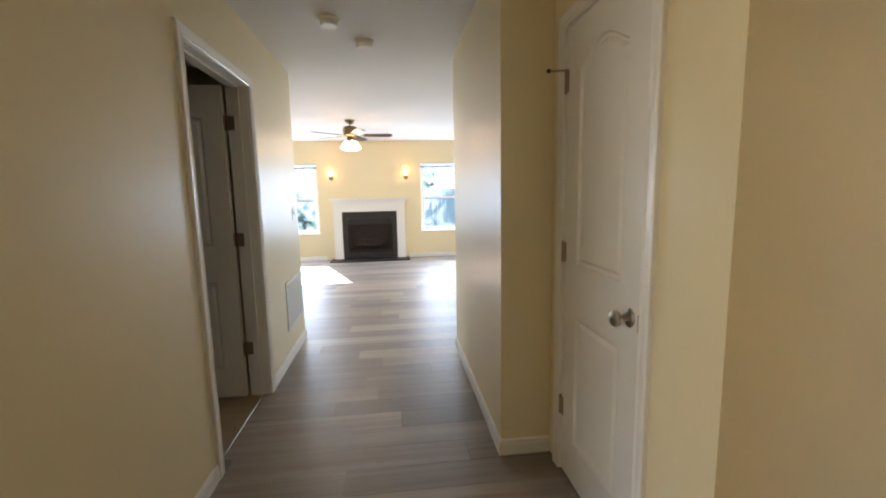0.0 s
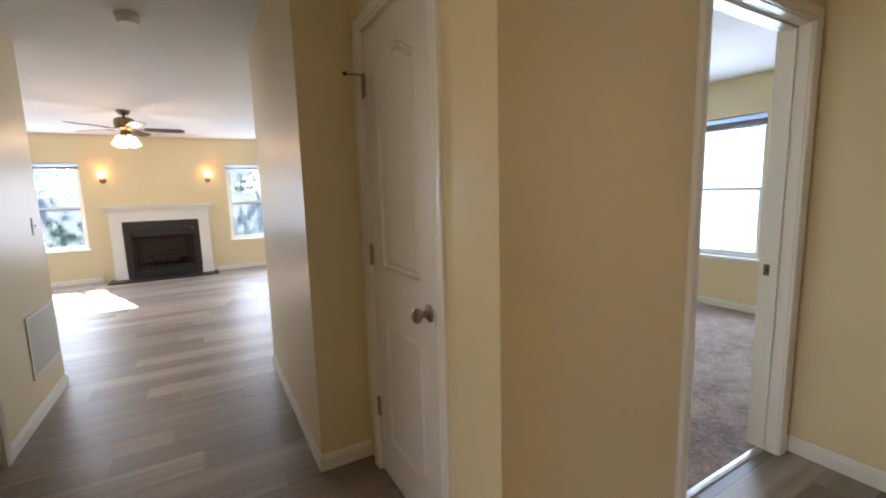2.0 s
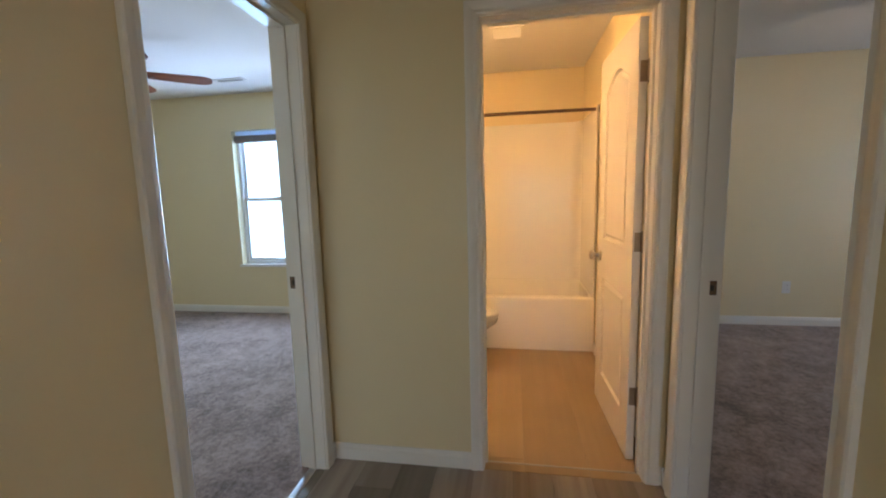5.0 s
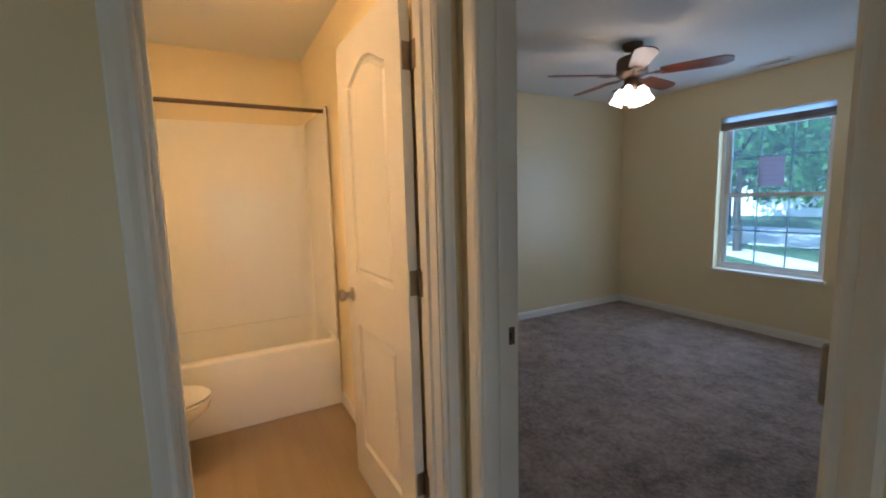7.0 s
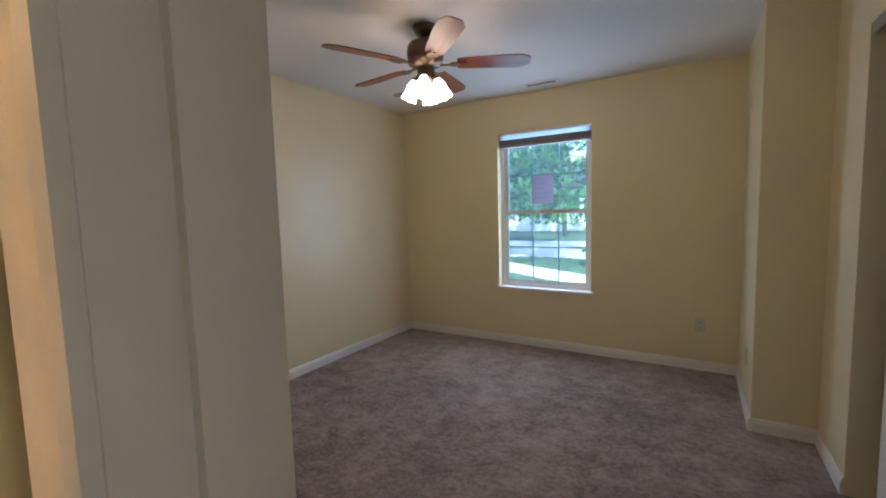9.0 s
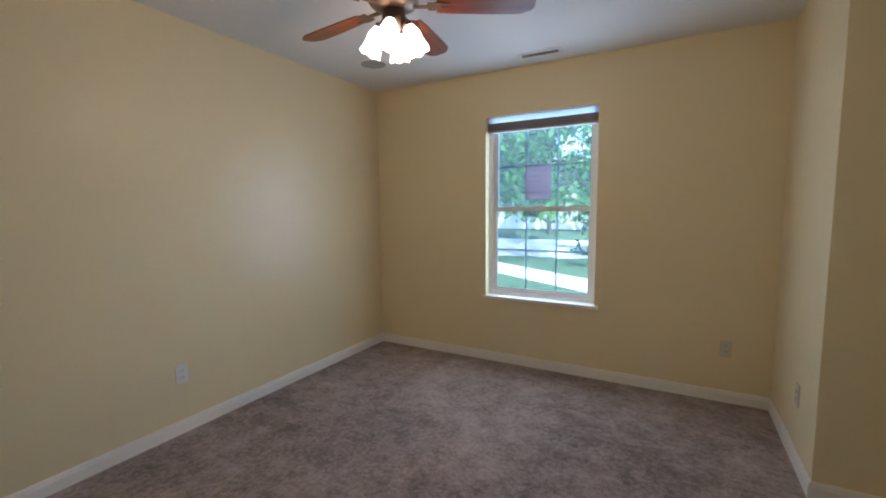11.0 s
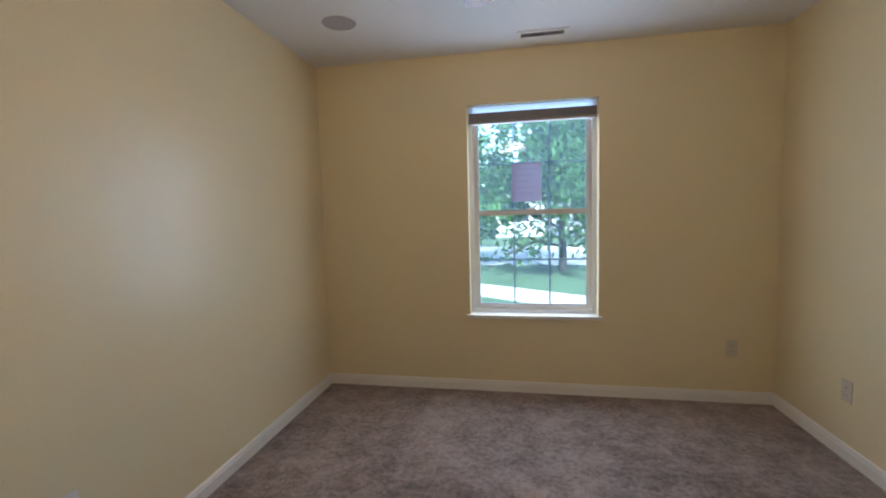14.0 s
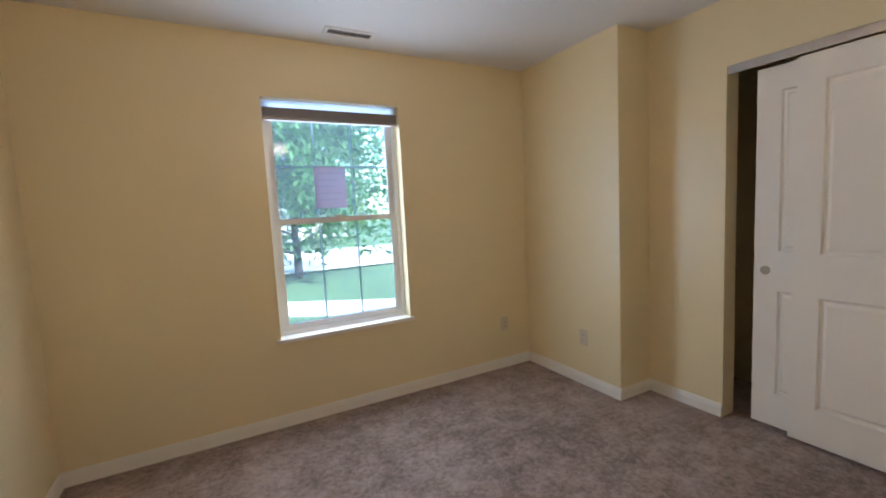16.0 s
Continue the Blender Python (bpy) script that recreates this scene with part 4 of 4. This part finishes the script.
# ---- fireplace wall ----
FX = -0.58
fp = thing("fireplace", "white mantel fireplace with dark slate surround and sooty firebox", "fireplace", pose(FX, FAR, 0))
part("firebox", boxes((-0.55, -0.42, -0.10, -0.02, 0.03, 0.84), (0.42, 0.55, -0.10, -0.02, 0.03, 0.84), (-0.42, 0.42, -0.035, -0.004, 0.20, 0.80), (-0.42, 0.42, -0.10, -0.004, 0.03, 0.20), (-0.42, 0.42, -0.10, -0.004, 0.72, 0.84)), SOOT, fp, "sooty metal firebox")
part("slate_border", boxes((-0.56, -0.46, -0.115, -0.10, 0.02, 1.0), (0.46, 0.56, -0.115, -0.10, 0.02, 1.0), (-0.46, 0.46, -0.115, -0.10, 0.86, 1.0), bevel=0.002), STONE, fp, "mottled dark slate slab border")
part("lintel_hood", boxes((-0.45, 0.45, -0.125, -0.10, 0.74, 0.86), bevel=0.004), BLACK, fp, "black metal hood")
part("lower_louvre", boxes((-0.45, 0.45, -0.118, -0.10, 0.03, 0.15), bevel=0.003), BLACK, fp)
for z in (0.05, 0.075, 0.10, 0.125):
    part("louvre", boxes((-0.43, 0.43, -0.124, -0.118, z, z + 0.008)), BLACK, fp)
for k in range(8):
    part("grate_bar", boxes((-0.28 + 0.08 * k, -0.272 + 0.08 * k, -0.095, -0.04, 0.20, 0.27)), BLACK, fp)
for k, (x, z, r) in enumerate(((-0.05, 0.30, 0.035), (0.05, 0.345, 0.03), (0.0, 0.40, 0.026))):
    part("log", tube([(-0.26 + x, -0.07, z), (0.0, -0.062 - 0.004 * k, z + 0.01), (0.26 + x, -0.07, z)], r, 10), SOOT, fp, smooth=True)
part("pilaster", boxes((-0.73, -0.56, -0.115, -0.001, 0.001, 1.0), (-0.715, -0.575, -0.123, -0.115, 0.16, 0.96), (-0.735, -0.555, -0.127, -0.001, 0.001, 0.14), bevel=0.002), TRIM, fp, "white fluted pilaster")
part("pilaster", boxes((0.56, 0.73, -0.115, -0.001, 0.001, 1.0), (0.575, 0.715, -0.123, -0.115, 0.16, 0.96), (0.555, 0.735, -0.127, -0.001, 0.001, 0.14), bevel=0.002), TRIM, fp, "white fluted pilaster")
part("frieze", boxes((-0.73, 0.73, -0.115, -0.001, 1.001, 1.20), (-0.56, 0.56, -0.122, -0.115, 1.03, 1.17), bevel=0.002), TRIM, fp)
part("mantel_shelf", boxes((-0.75, 0.75, -0.14, -0.001, 1.201, 1.222), (-0.77, 0.77, -0.165, -0.001, 1.223, 1.245), (-0.80, 0.80, -0.20, -0.001, 1.246, 1.28), bevel=0.004), TRIM, fp, "white mantel shelf")
part("hearth", boxes((-0.80, 0.80, -0.42, -0.001, 0.001, 0.022), bevel=0.003), STONE, fp, "dark slate hearth slab")


def sconce(x):
    root = thing("wall_sconce", "small brass wall sconce with lit amber shade", "wall lamp", pose(x, FAR, 1.80), group="sconces beside the mantel")
    part("backplate", lathe([(0.0, -0.001), (0.05, -0.001), (0.046, -0.012), (0.02, -0.02)], 20, "y", (0, 0, -0.10)), BRASS, root, smooth=True)
    part("arm", tube([(0, -0.015, -0.10), (0, -0.06, -0.12), (0, -0.09, -0.10), (0, -0.09, -0.06)], 0.007), BRASS, root, smooth=True)
    part("shade", lathe([(0.018, -0.06), (0.024, -0.045), (0.036, -0.01), (0.044, 0.03), (0.041, 0.03), (0.033, -0.01), (0.021, -0.045), (0.015, -0.055)], 20, "z", (0, -0.09, 0)), SCONCE, root, "lit amber glass shade", True)


sconce(-1.33)
sconce(0.197)
blind(WIN_R, M_R, "raised white blind at the window head", 0.09)
blind(WIN_L, M_L, "raised white blind at the window head", 0.09)

# area lamps for the sky's light in the windows, with some added fill
def area_lamp(name, m, w, h, watts, colour):
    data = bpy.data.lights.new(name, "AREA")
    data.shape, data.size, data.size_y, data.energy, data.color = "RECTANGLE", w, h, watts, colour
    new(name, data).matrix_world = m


# fill lamp in the added west window, out of view
area_lamp("west_fill_light", look((-4.33, 6.8, 1.05), (0, 6.8, 1.05)), 1.75, 1.95, 2.6, (0.72, 0.86, 1.0))
# warm lamp in the invented foyer window brightens the hall
area_lamp("foyer_fill_light", look((-3.58, 0.175, 1.08), (0, 0.175, 1.08)), 1.3, 1.9, 3.0, (1.0, 0.79, 0.54))
# fill lamp in the added east window, for the hall's left wall
area_lamp("east_fill_light", look((2.73, 6.65, 1.05), (0, 6.65, 1.05)), 1.85, 1.95, 3, (0.74, 0.87, 1.0))
area_lamp("north_window_daylight", look((0.935, FAR + 0.072, 1.275), (0.935, 0, 1.275)), 0.80, 1.33, 5.2, (0.58, 0.80, 1.0))
area_lamp("north_window_daylight", look((-2.055, FAR + 0.072, 1.275), (-2.055, 0, 1.275)), 0.80, 1.33, 5.2, (0.58, 0.80, 1.0))
area_lamp("bedroom_window_daylight", look((EAST + 0.145, 2.578, 1.30), (0, 2.578, 1.30)), 0.90, 1.43, 13.0, (0.52, 0.75, 1.0))
# two unseen lamps added at the bedroom window, one of them outside, for brightness
area_lamp("south_sky_fill", look((3.387, BSOUTH - 0.95, 2.15), (3.387, BSOUTH + 0.9, 0.65)), 2.4, 1.5, 3.8, (0.50, 0.74, 1.0))
area_lamp("south_window_fill", look((3.387, BSOUTH - 0.074, 1.335), (3.387, 0, 1.335)), 0.82, 1.46, 2.5, (0.48, 0.75, 1.0))

# ---- outside ----
GRASS = material("lawn_grass", (0.045, 0.10, 0.045), 0.9, vary=0.35, scale=0.5, grain=0.5, grain_scale=25, bump=0.6, bump_scale=60)
ROAD = material("pale_concrete_road", (0.52, 0.50, 0.47), 0.9, vary=0.12, scale=0.8, grain=0.1, grain_scale=60)
SIDING = material("white_lap_siding", (0.74, 0.73, 0.70), 0.6, vary=0.05, scale=1)
GREYWOOD = grain_material("weathered_fence_wood", (0.13, 0.14, 0.16), (0.24, 0.25, 0.27), 0.8, 20.0, 0.15, axis=2)
ROOF = material("grey_shingle", (0.10, 0.095, 0.09), 0.9, vary=0.3, scale=6, grain=0.3, grain_scale=40)
BARK = material("grey_brown_bark", (0.032, 0.028, 0.025), 0.9, vary=0.35, scale=8, bump=0.8, bump_scale=25)
DARKGLASS = material("dark_far_glass", (0.03, 0.04, 0.05), 0.08, vary=0.1)
G0 = -0.30
structure("ground", boxes((-300, 300, -300, 300, G0 - 0.2, G0)), GRASS, "green mown lawn", "lawn")
structure("road", boxes((-120, 120, -21.5, -14.5, G0, G0 + 0.02)), ROAD, "pale sunlit concrete road", "road")
# narrow pale strip set slantwise over the lawn
lawn_strip = structure("pavement", boxes((-8, 8, -0.55, 0.55, 0, 0.018), bevel=0.006), ROAD, "pale strip across the lawn", "pavement")
lawn_strip.matrix_world = pose(3.9, -10.0, G0, 0, 0, -32.8)


def leaf_material(name, colour):
    m = bpy.data.materials.new(name)
    m.use_nodes = True
    n, l = m.node_tree.nodes, m.node_tree.links
    b = n["Principled BSDF"]
    geo, ramp = n.new("ShaderNodeNewGeometry"), n.new("ShaderNodeValToRGB")
    ramp.color_ramp.elements[0].color = (*[c * 0.55 for c in colour], 1)
    ramp.color_ramp.elements[1].color = (*[c * 1.5 for c in colour], 1)
    l.new(geo.outputs["Random Per Island"], ramp.inputs[0]), l.new(ramp.outputs[0], b.inputs["Base Color"])
    b.inputs["Roughness"].default_value = 0.5
    tr, mix = n.new("ShaderNodeBsdfTranslucent"), n.new("ShaderNodeMixShader")
    l.new(ramp.outputs[0], tr.inputs["Color"])
    mix.inputs[0].default_value = 0.45
    l.new(b.outputs[0], mix.inputs[1]), l.new(tr.outputs[0], mix.inputs[2])
    l.new(mix.outputs[0], n["Material Output"].inputs[0])
    return m


LEAF = leaf_material("green_leaf", (0.055, 0.155, 0.050))


def tree(x, y, height, spread, low, seed, leaves=5000, size=0.16):
    """A broadleaf tree: tapered trunk, limbs and an uneven crown of leaf clumps with gaps between them."""
    rng = random.Random(seed)
    root = thing("tree", "leafy green broadleaf tree on the lawn", "tree", pose(x, y, G0), group="trees outside")
    bm = bmesh.new()
    tips = []
    rad = 0.012 * height + 0.04
    pts = [Vector((0.06 * k * rng.uniform(-1, 1), 0.06 * k * rng.uniform(-1, 1), height * 0.8 * k / 6)) for k in range(7)]
    for k in range(6):
        lathe([(rad * (1 - k / 7), 0), (rad * (1 - (k + 1) / 7), (pts[k + 1] - pts[k]).length)], 8, "z", pts[k], bm)
    for k in range(16):
        a = k * 2.4 + rng.random()
        z = low + (height - low) * (0.05 + 0.8 * k / 16)
        base = Vector((0, 0, min(z * 0.85, height * 0.75)))
        s = spread * (1.0 - 0.5 * max(0, (z - low) / (height - low) - 0.4)) * rng.uniform(0.65, 1.05)
        end = Vector((math.cos(a) * s, math.sin(a) * s, z + rng.uniform(-0.1, 0.2) * height * 0.3))
        mid = (base + end) / 2 + Vector((0, 0, 0.25))
        tube([base, mid, end], 0.03 + 0.012 * spread * 0.3, 6, bm)
        tips += [end, mid, end * 0.75 + base * 0.25, end * 0.9 + mid * 0.1]
    part("trunk", bm, BARK, root, smooth=True)
    verts, faces = [], []
    clumps = [t + Vector([rng.gauss(0, 0.22 * spread) for _ in range(3)]) for t in tips for _ in range(2)]
    per = leaves // len(clumps)
    for c in clumps:
        r = rng.uniform(0.25, 0.6) * spread * 0.42
        for _ in range(per):
            p = c + Vector([rng.gauss(0, r * 0.55) for _ in range(3)])
            if p.z < low * 0.75:
                continue
            u = Vector([rng.gauss(0, 1) for _ in range(3)]).normalized()
            w = u.orthogonal().normalized() * size * rng.uniform(0.3, 0.5)
            u = u * size * rng.uniform(0.6, 1.1)
            i = len(verts)
            verts += [p - u, p + w * 0.9, p + u, p - w * 0.9]
            faces.append((i, i + 1, i + 2, i + 3))
    me = bpy.data.meshes.new("crown")
    me.from_pydata([tuple(v) for v in verts], [], faces)
    me.materials.append(LEAF)
    crown = new("crown", me)
    crown.parent = root
    tagged(crown, "green leafy crown with gaps")
    return root


tree(7.6, -12.5, 6.5, 3.4, 1.6, 11, 9000, 0.13)
tree(10.2, -17.0, 6.8, 3.0, 1.9, 12, 9000, 0.14)
tree(2.3, -13.3, 6.0, 2.5, 0.5, 13, 9000, 0.13)
tree(9.0, -26.0, 9.0, 4.0, 2.0, 15, 6000, 0.25)
tree(-2.0, -28.0, 9.5, 4.2, 2.0, 16, 6000, 0.25)
tree(-5.6, 16.2, 5.5, 2.6, 0.9, 17, 9000, 0.14)
tree(-0.4, 17.5, 8.0, 2.6, 1.6, 18, 8000, 0.15)
tree(3.0, 16.4, 7.0, 3.0, 1.3, 19, 8000, 0.16)
tree(-10.5, 24.0, 8.5, 3.8, 1.6, 20, 6000, 0.2)


def bush(x, y, r, seed):
    rng = random.Random(seed)
    root = thing("bush", "pale flowering green bush by the fence", "bush", pose(x, y, G0), group="bushes by the fence")
    bm = bmesh.new()
    for k in range(7):
        a = k * 0.9
        tube([(0, 0, 0), (0.2 * math.cos(a), 0.2 * math.sin(a), 0.4 * r), (0.5 * r * math.cos(a), 0.5 * r * math.sin(a), r)], 0.015, 5, bm)
    part("stems", bm, BARK, root)
    verts, faces = [], []
    for _ in range(1800):
        d = Vector([rng.gauss(0, 1) for _ in range(3)]).normalized() * r * rng.uniform(0.5, 1.0) * (0.85 + 0.3 * noise.noise(Vector((x, y, 0)) + Vector([rng.random() for _ in range(3)])))
        p = Vector((d.x, d.y, max(0.03, d.z * 0.9 + r * 0.85)))
        u = Vector([rng.gauss(0, 1) for _ in range(3)]).normalized()
        w = u.orthogonal().normalized() * 0.035
        u = u * 0.07
        i = len(verts)
        verts += [p - u, p + w, p + u, p - w]
        faces.append((i, i + 1, i + 2, i + 3))
    me = bpy.data.meshes.new("foliage")
    me.from_pydata([tuple(v) for v in verts], [], faces)
    me.materials.append(LEAF)
    ob = new("foliage", me)
    ob.parent = root


bush(-2.9, 12.6, 0.8, 31)
bush(-4.2, 12.7, 0.9, 32)

fence = thing("fence", "weathered grey board privacy fence", "fence", pose(-9.0, 14.0, G0))
board = mesh_of(boxes((0, 0.135, 0, 0.02, 0.03, 1.80), bevel=0.003), "board", GREYWOOD)
for k in range(120):
    ob = new("board", board)
    ob.parent = fence
    ob.location = (k * 0.142, 0, 0)
for z in (0.35, 1.45):
    part("rail", boxes((0, 17.0, 0.02, 0.06, z, z + 0.09)), GREYWOOD, fence)


def house(m, w, d, h, label, openings):
    """A far house with lap siding, a gabled roof and windows; local y = 0 is the front, seen from -y."""
    root = thing("house", label, "house", m, group="houses outside")
    body = part("wall", boxes((0, w, 0, d, 0, h)), SIDING, root)
    n = int(h / 0.15)
    for k in range(n):
        part("siding_board", boxes((-0.01, w + 0.01, -0.022, -0.004, k * 0.15 + 0.004, k * 0.15 + 0.144)), SIDING, body)
    bm = bmesh.new()
    o, rise = 0.4, d * 0.22
    prof = [(-o, h - 0.02), (d / 2, h + rise), (d + o, h - 0.02), (d + o, h + 0.12), (d / 2, h + rise + 0.16), (-o, h + 0.12)]
    a, b = [bm.verts.new((-o, y, z)) for y, z in prof], [bm.verts.new((w + o, y, z)) for y, z in prof]
    for i in range(6):
        bm.faces.new((a[i], a[(i + 1) % 6], b[(i + 1) % 6], b[i]))
    bm.faces.new((a[0], a[1], a[4], a[5])), bm.faces.new((a[1], a[2], a[3], a[4])), bm.faces.new((b[0], b[1], b[4], b[5])), bm.faces.new((b[1], b[2], b[3], b[4]))
    part("roof", bm, ROOF, root)
    for x0, x1, z0, z1 in openings:
        win = part("window", boxes((x0 - 0.08, x0, -0.06, -0.023, z0 - 0.08, z1 + 0.08), (x1, x1 + 0.08, -0.06, -0.023, z0 - 0.08, z1 + 0.08), (x0, x1, -0.06, -0.023, z1, z1 + 0.08), (x0, x1, -0.06, -0.023, z0 - 0.08, z0)), VINYL, root)
        part("pane", boxes((x0, x1, -0.04, -0.024, z0, z1)), DARKGLASS, win)
    return root


house(pose(9.2, 7.5, G0, 0, 0, -90), 12.0, 8.0, 5.4, "white lap-sided neighbouring house", ())
house(pose(5.0, -30, G0, 0, 0, 180), 9.0, 8.0, 3.2, "white lap-sided house across the road", ((1.2, 2.2, 1.0, 2.2), (5.0, 6.4, 0.9, 2.2)))
house(pose(18.0, -31, G0, 0, 0, 180), 10.0, 8.0, 3.4, "white lap-sided house across the road", ((2.0, 3.0, 1.0, 2.2), (6.0, 7.2, 0.9, 2.2)))


# ---- plank floors, laid last ----
def planks(name, regions, width, length, mat, label, seed, z0=-0.014, z1=0.0, along_max=99):
    """Planks that run along x in staggered rows, cut to rectangles (x0, x1, y0, y1); alike lengths share a mesh."""
    rng = random.Random(seed)
    root = thing(name, label, "floor", kind="structure")
    shared = {}
    ys = min(r[2] for r in regions)
    top = max(r[3] for r in regions)
    row = 0
    while ys + row * width < top:
        a, b = ys + row * width, ys + (row + 1) * width
        start = -6 + rng.random() * length
        k = 0
        while start + k * length < 6:
            p, q = start + k * length, start + (k + 1) * length
            k += 1
            spans = sorted((x0, x1) for x0, x1, y0, y1 in regions if y0 < b - 0.004 and y1 > a + 0.004)
            merged = []
            for x0, x1 in spans:
                if merged and x0 <= merged[-1][1] + 0.001:
                    merged[-1][1] = max(merged[-1][1], x1)
                else:
                    merged.append([x0, x1])
            for x0, x1 in merged:
                u0, u1, v0, v1 = max(p, x0), min(q, x1), max(a, ys), min(b, top)
                if u1 - u0 < 0.02 or v1 - v0 < 0.02:
                    continue
                key = (round(u1 - u0, 3), round(v1 - v0, 3))
                if key not in shared:
                    g, e = 0.0003, 0.0007
                    hx, hy = key[0] / 2 - g, key[1] / 2 - g
                    bm = bmesh.new()
                    lo = [bm.verts.new((sx * hx, sy * hy, z0)) for sx, sy in ((-1, -1), (1, -1), (1, 1), (-1, 1))]
                    mi = [bm.verts.new((sx * hx, sy * hy, z1 - e)) for sx, sy in ((-1, -1), (1, -1), (1, 1), (-1, 1))]
                    hi = [bm.verts.new((sx * (hx - e), sy * (hy - e), z1)) for sx, sy in ((-1, -1), (1, -1), (1, 1), (-1, 1))]
                    for s, t in ((lo, mi), (mi, hi)):
                        for i in range(4):
                            bm.faces.new((s[i], s[(i + 1) % 4], t[(i + 1) % 4], t[i]))
                    bm.faces.new(hi)
                    shared[key] = mesh_of(bm, "plank", mat)
                ob = new("plank", shared[key])
                ob.parent = root
                ob.location = ((u0 + u1) / 2, (v0 + v1) / 2, 0)
        row += 1
    return root


HALL = [(-3.45, LEFT, SOUTH, 0.98), (LEFT, 0.71, SOUTH, NORTH), (0.71, END, SOUTH, NORTH), (LEFT, 0.71, NORTH, 2.0), (LEFT, RIGHT, 2.0, 4.05),
        (LEFT - 0.05, LEFT, OPEN_L[0] - 0.015, OPEN_L[1] + 0.015), (OPEN_A[0] - 0.015, OPEN_A[1] + 0.015, NORTH, NORTH + 0.06), (OPEN_B[0] - 0.015, OPEN_B[1] + 0.015, SOUTH - 0.05, SOUTH),
        (RIGHT, 1.35, 3.55, 4.05), (-4.2, 1.35, 4.05, 4.82), (-4.2, 2.6, 4.82, FAR)]
planks("floor_planks", HALL, 0.18, 1.22, PLANK, "grey-brown wood-look vinyl plank floor", 3)
planks("floor_bathroom", [(END + 0.06, 4.11, -0.66, NORTH), (END, END + 0.06, OPEN_BATH[0] - 0.015, OPEN_BATH[1] + 0.015)], 0.30, 1.8, BATHVINYL, "tan vinyl bathroom floor", 5)
planks("floor_left_room", [(-3.2, LEFT - 0.12, 1.25, 3.80), (LEFT - 0.12, LEFT - 0.05, OPEN_L[0] - 0.015, OPEN_L[1] + 0.015)], 0.30, 1.8, BATHVINYL, "tan vinyl floor of the side room", 6)
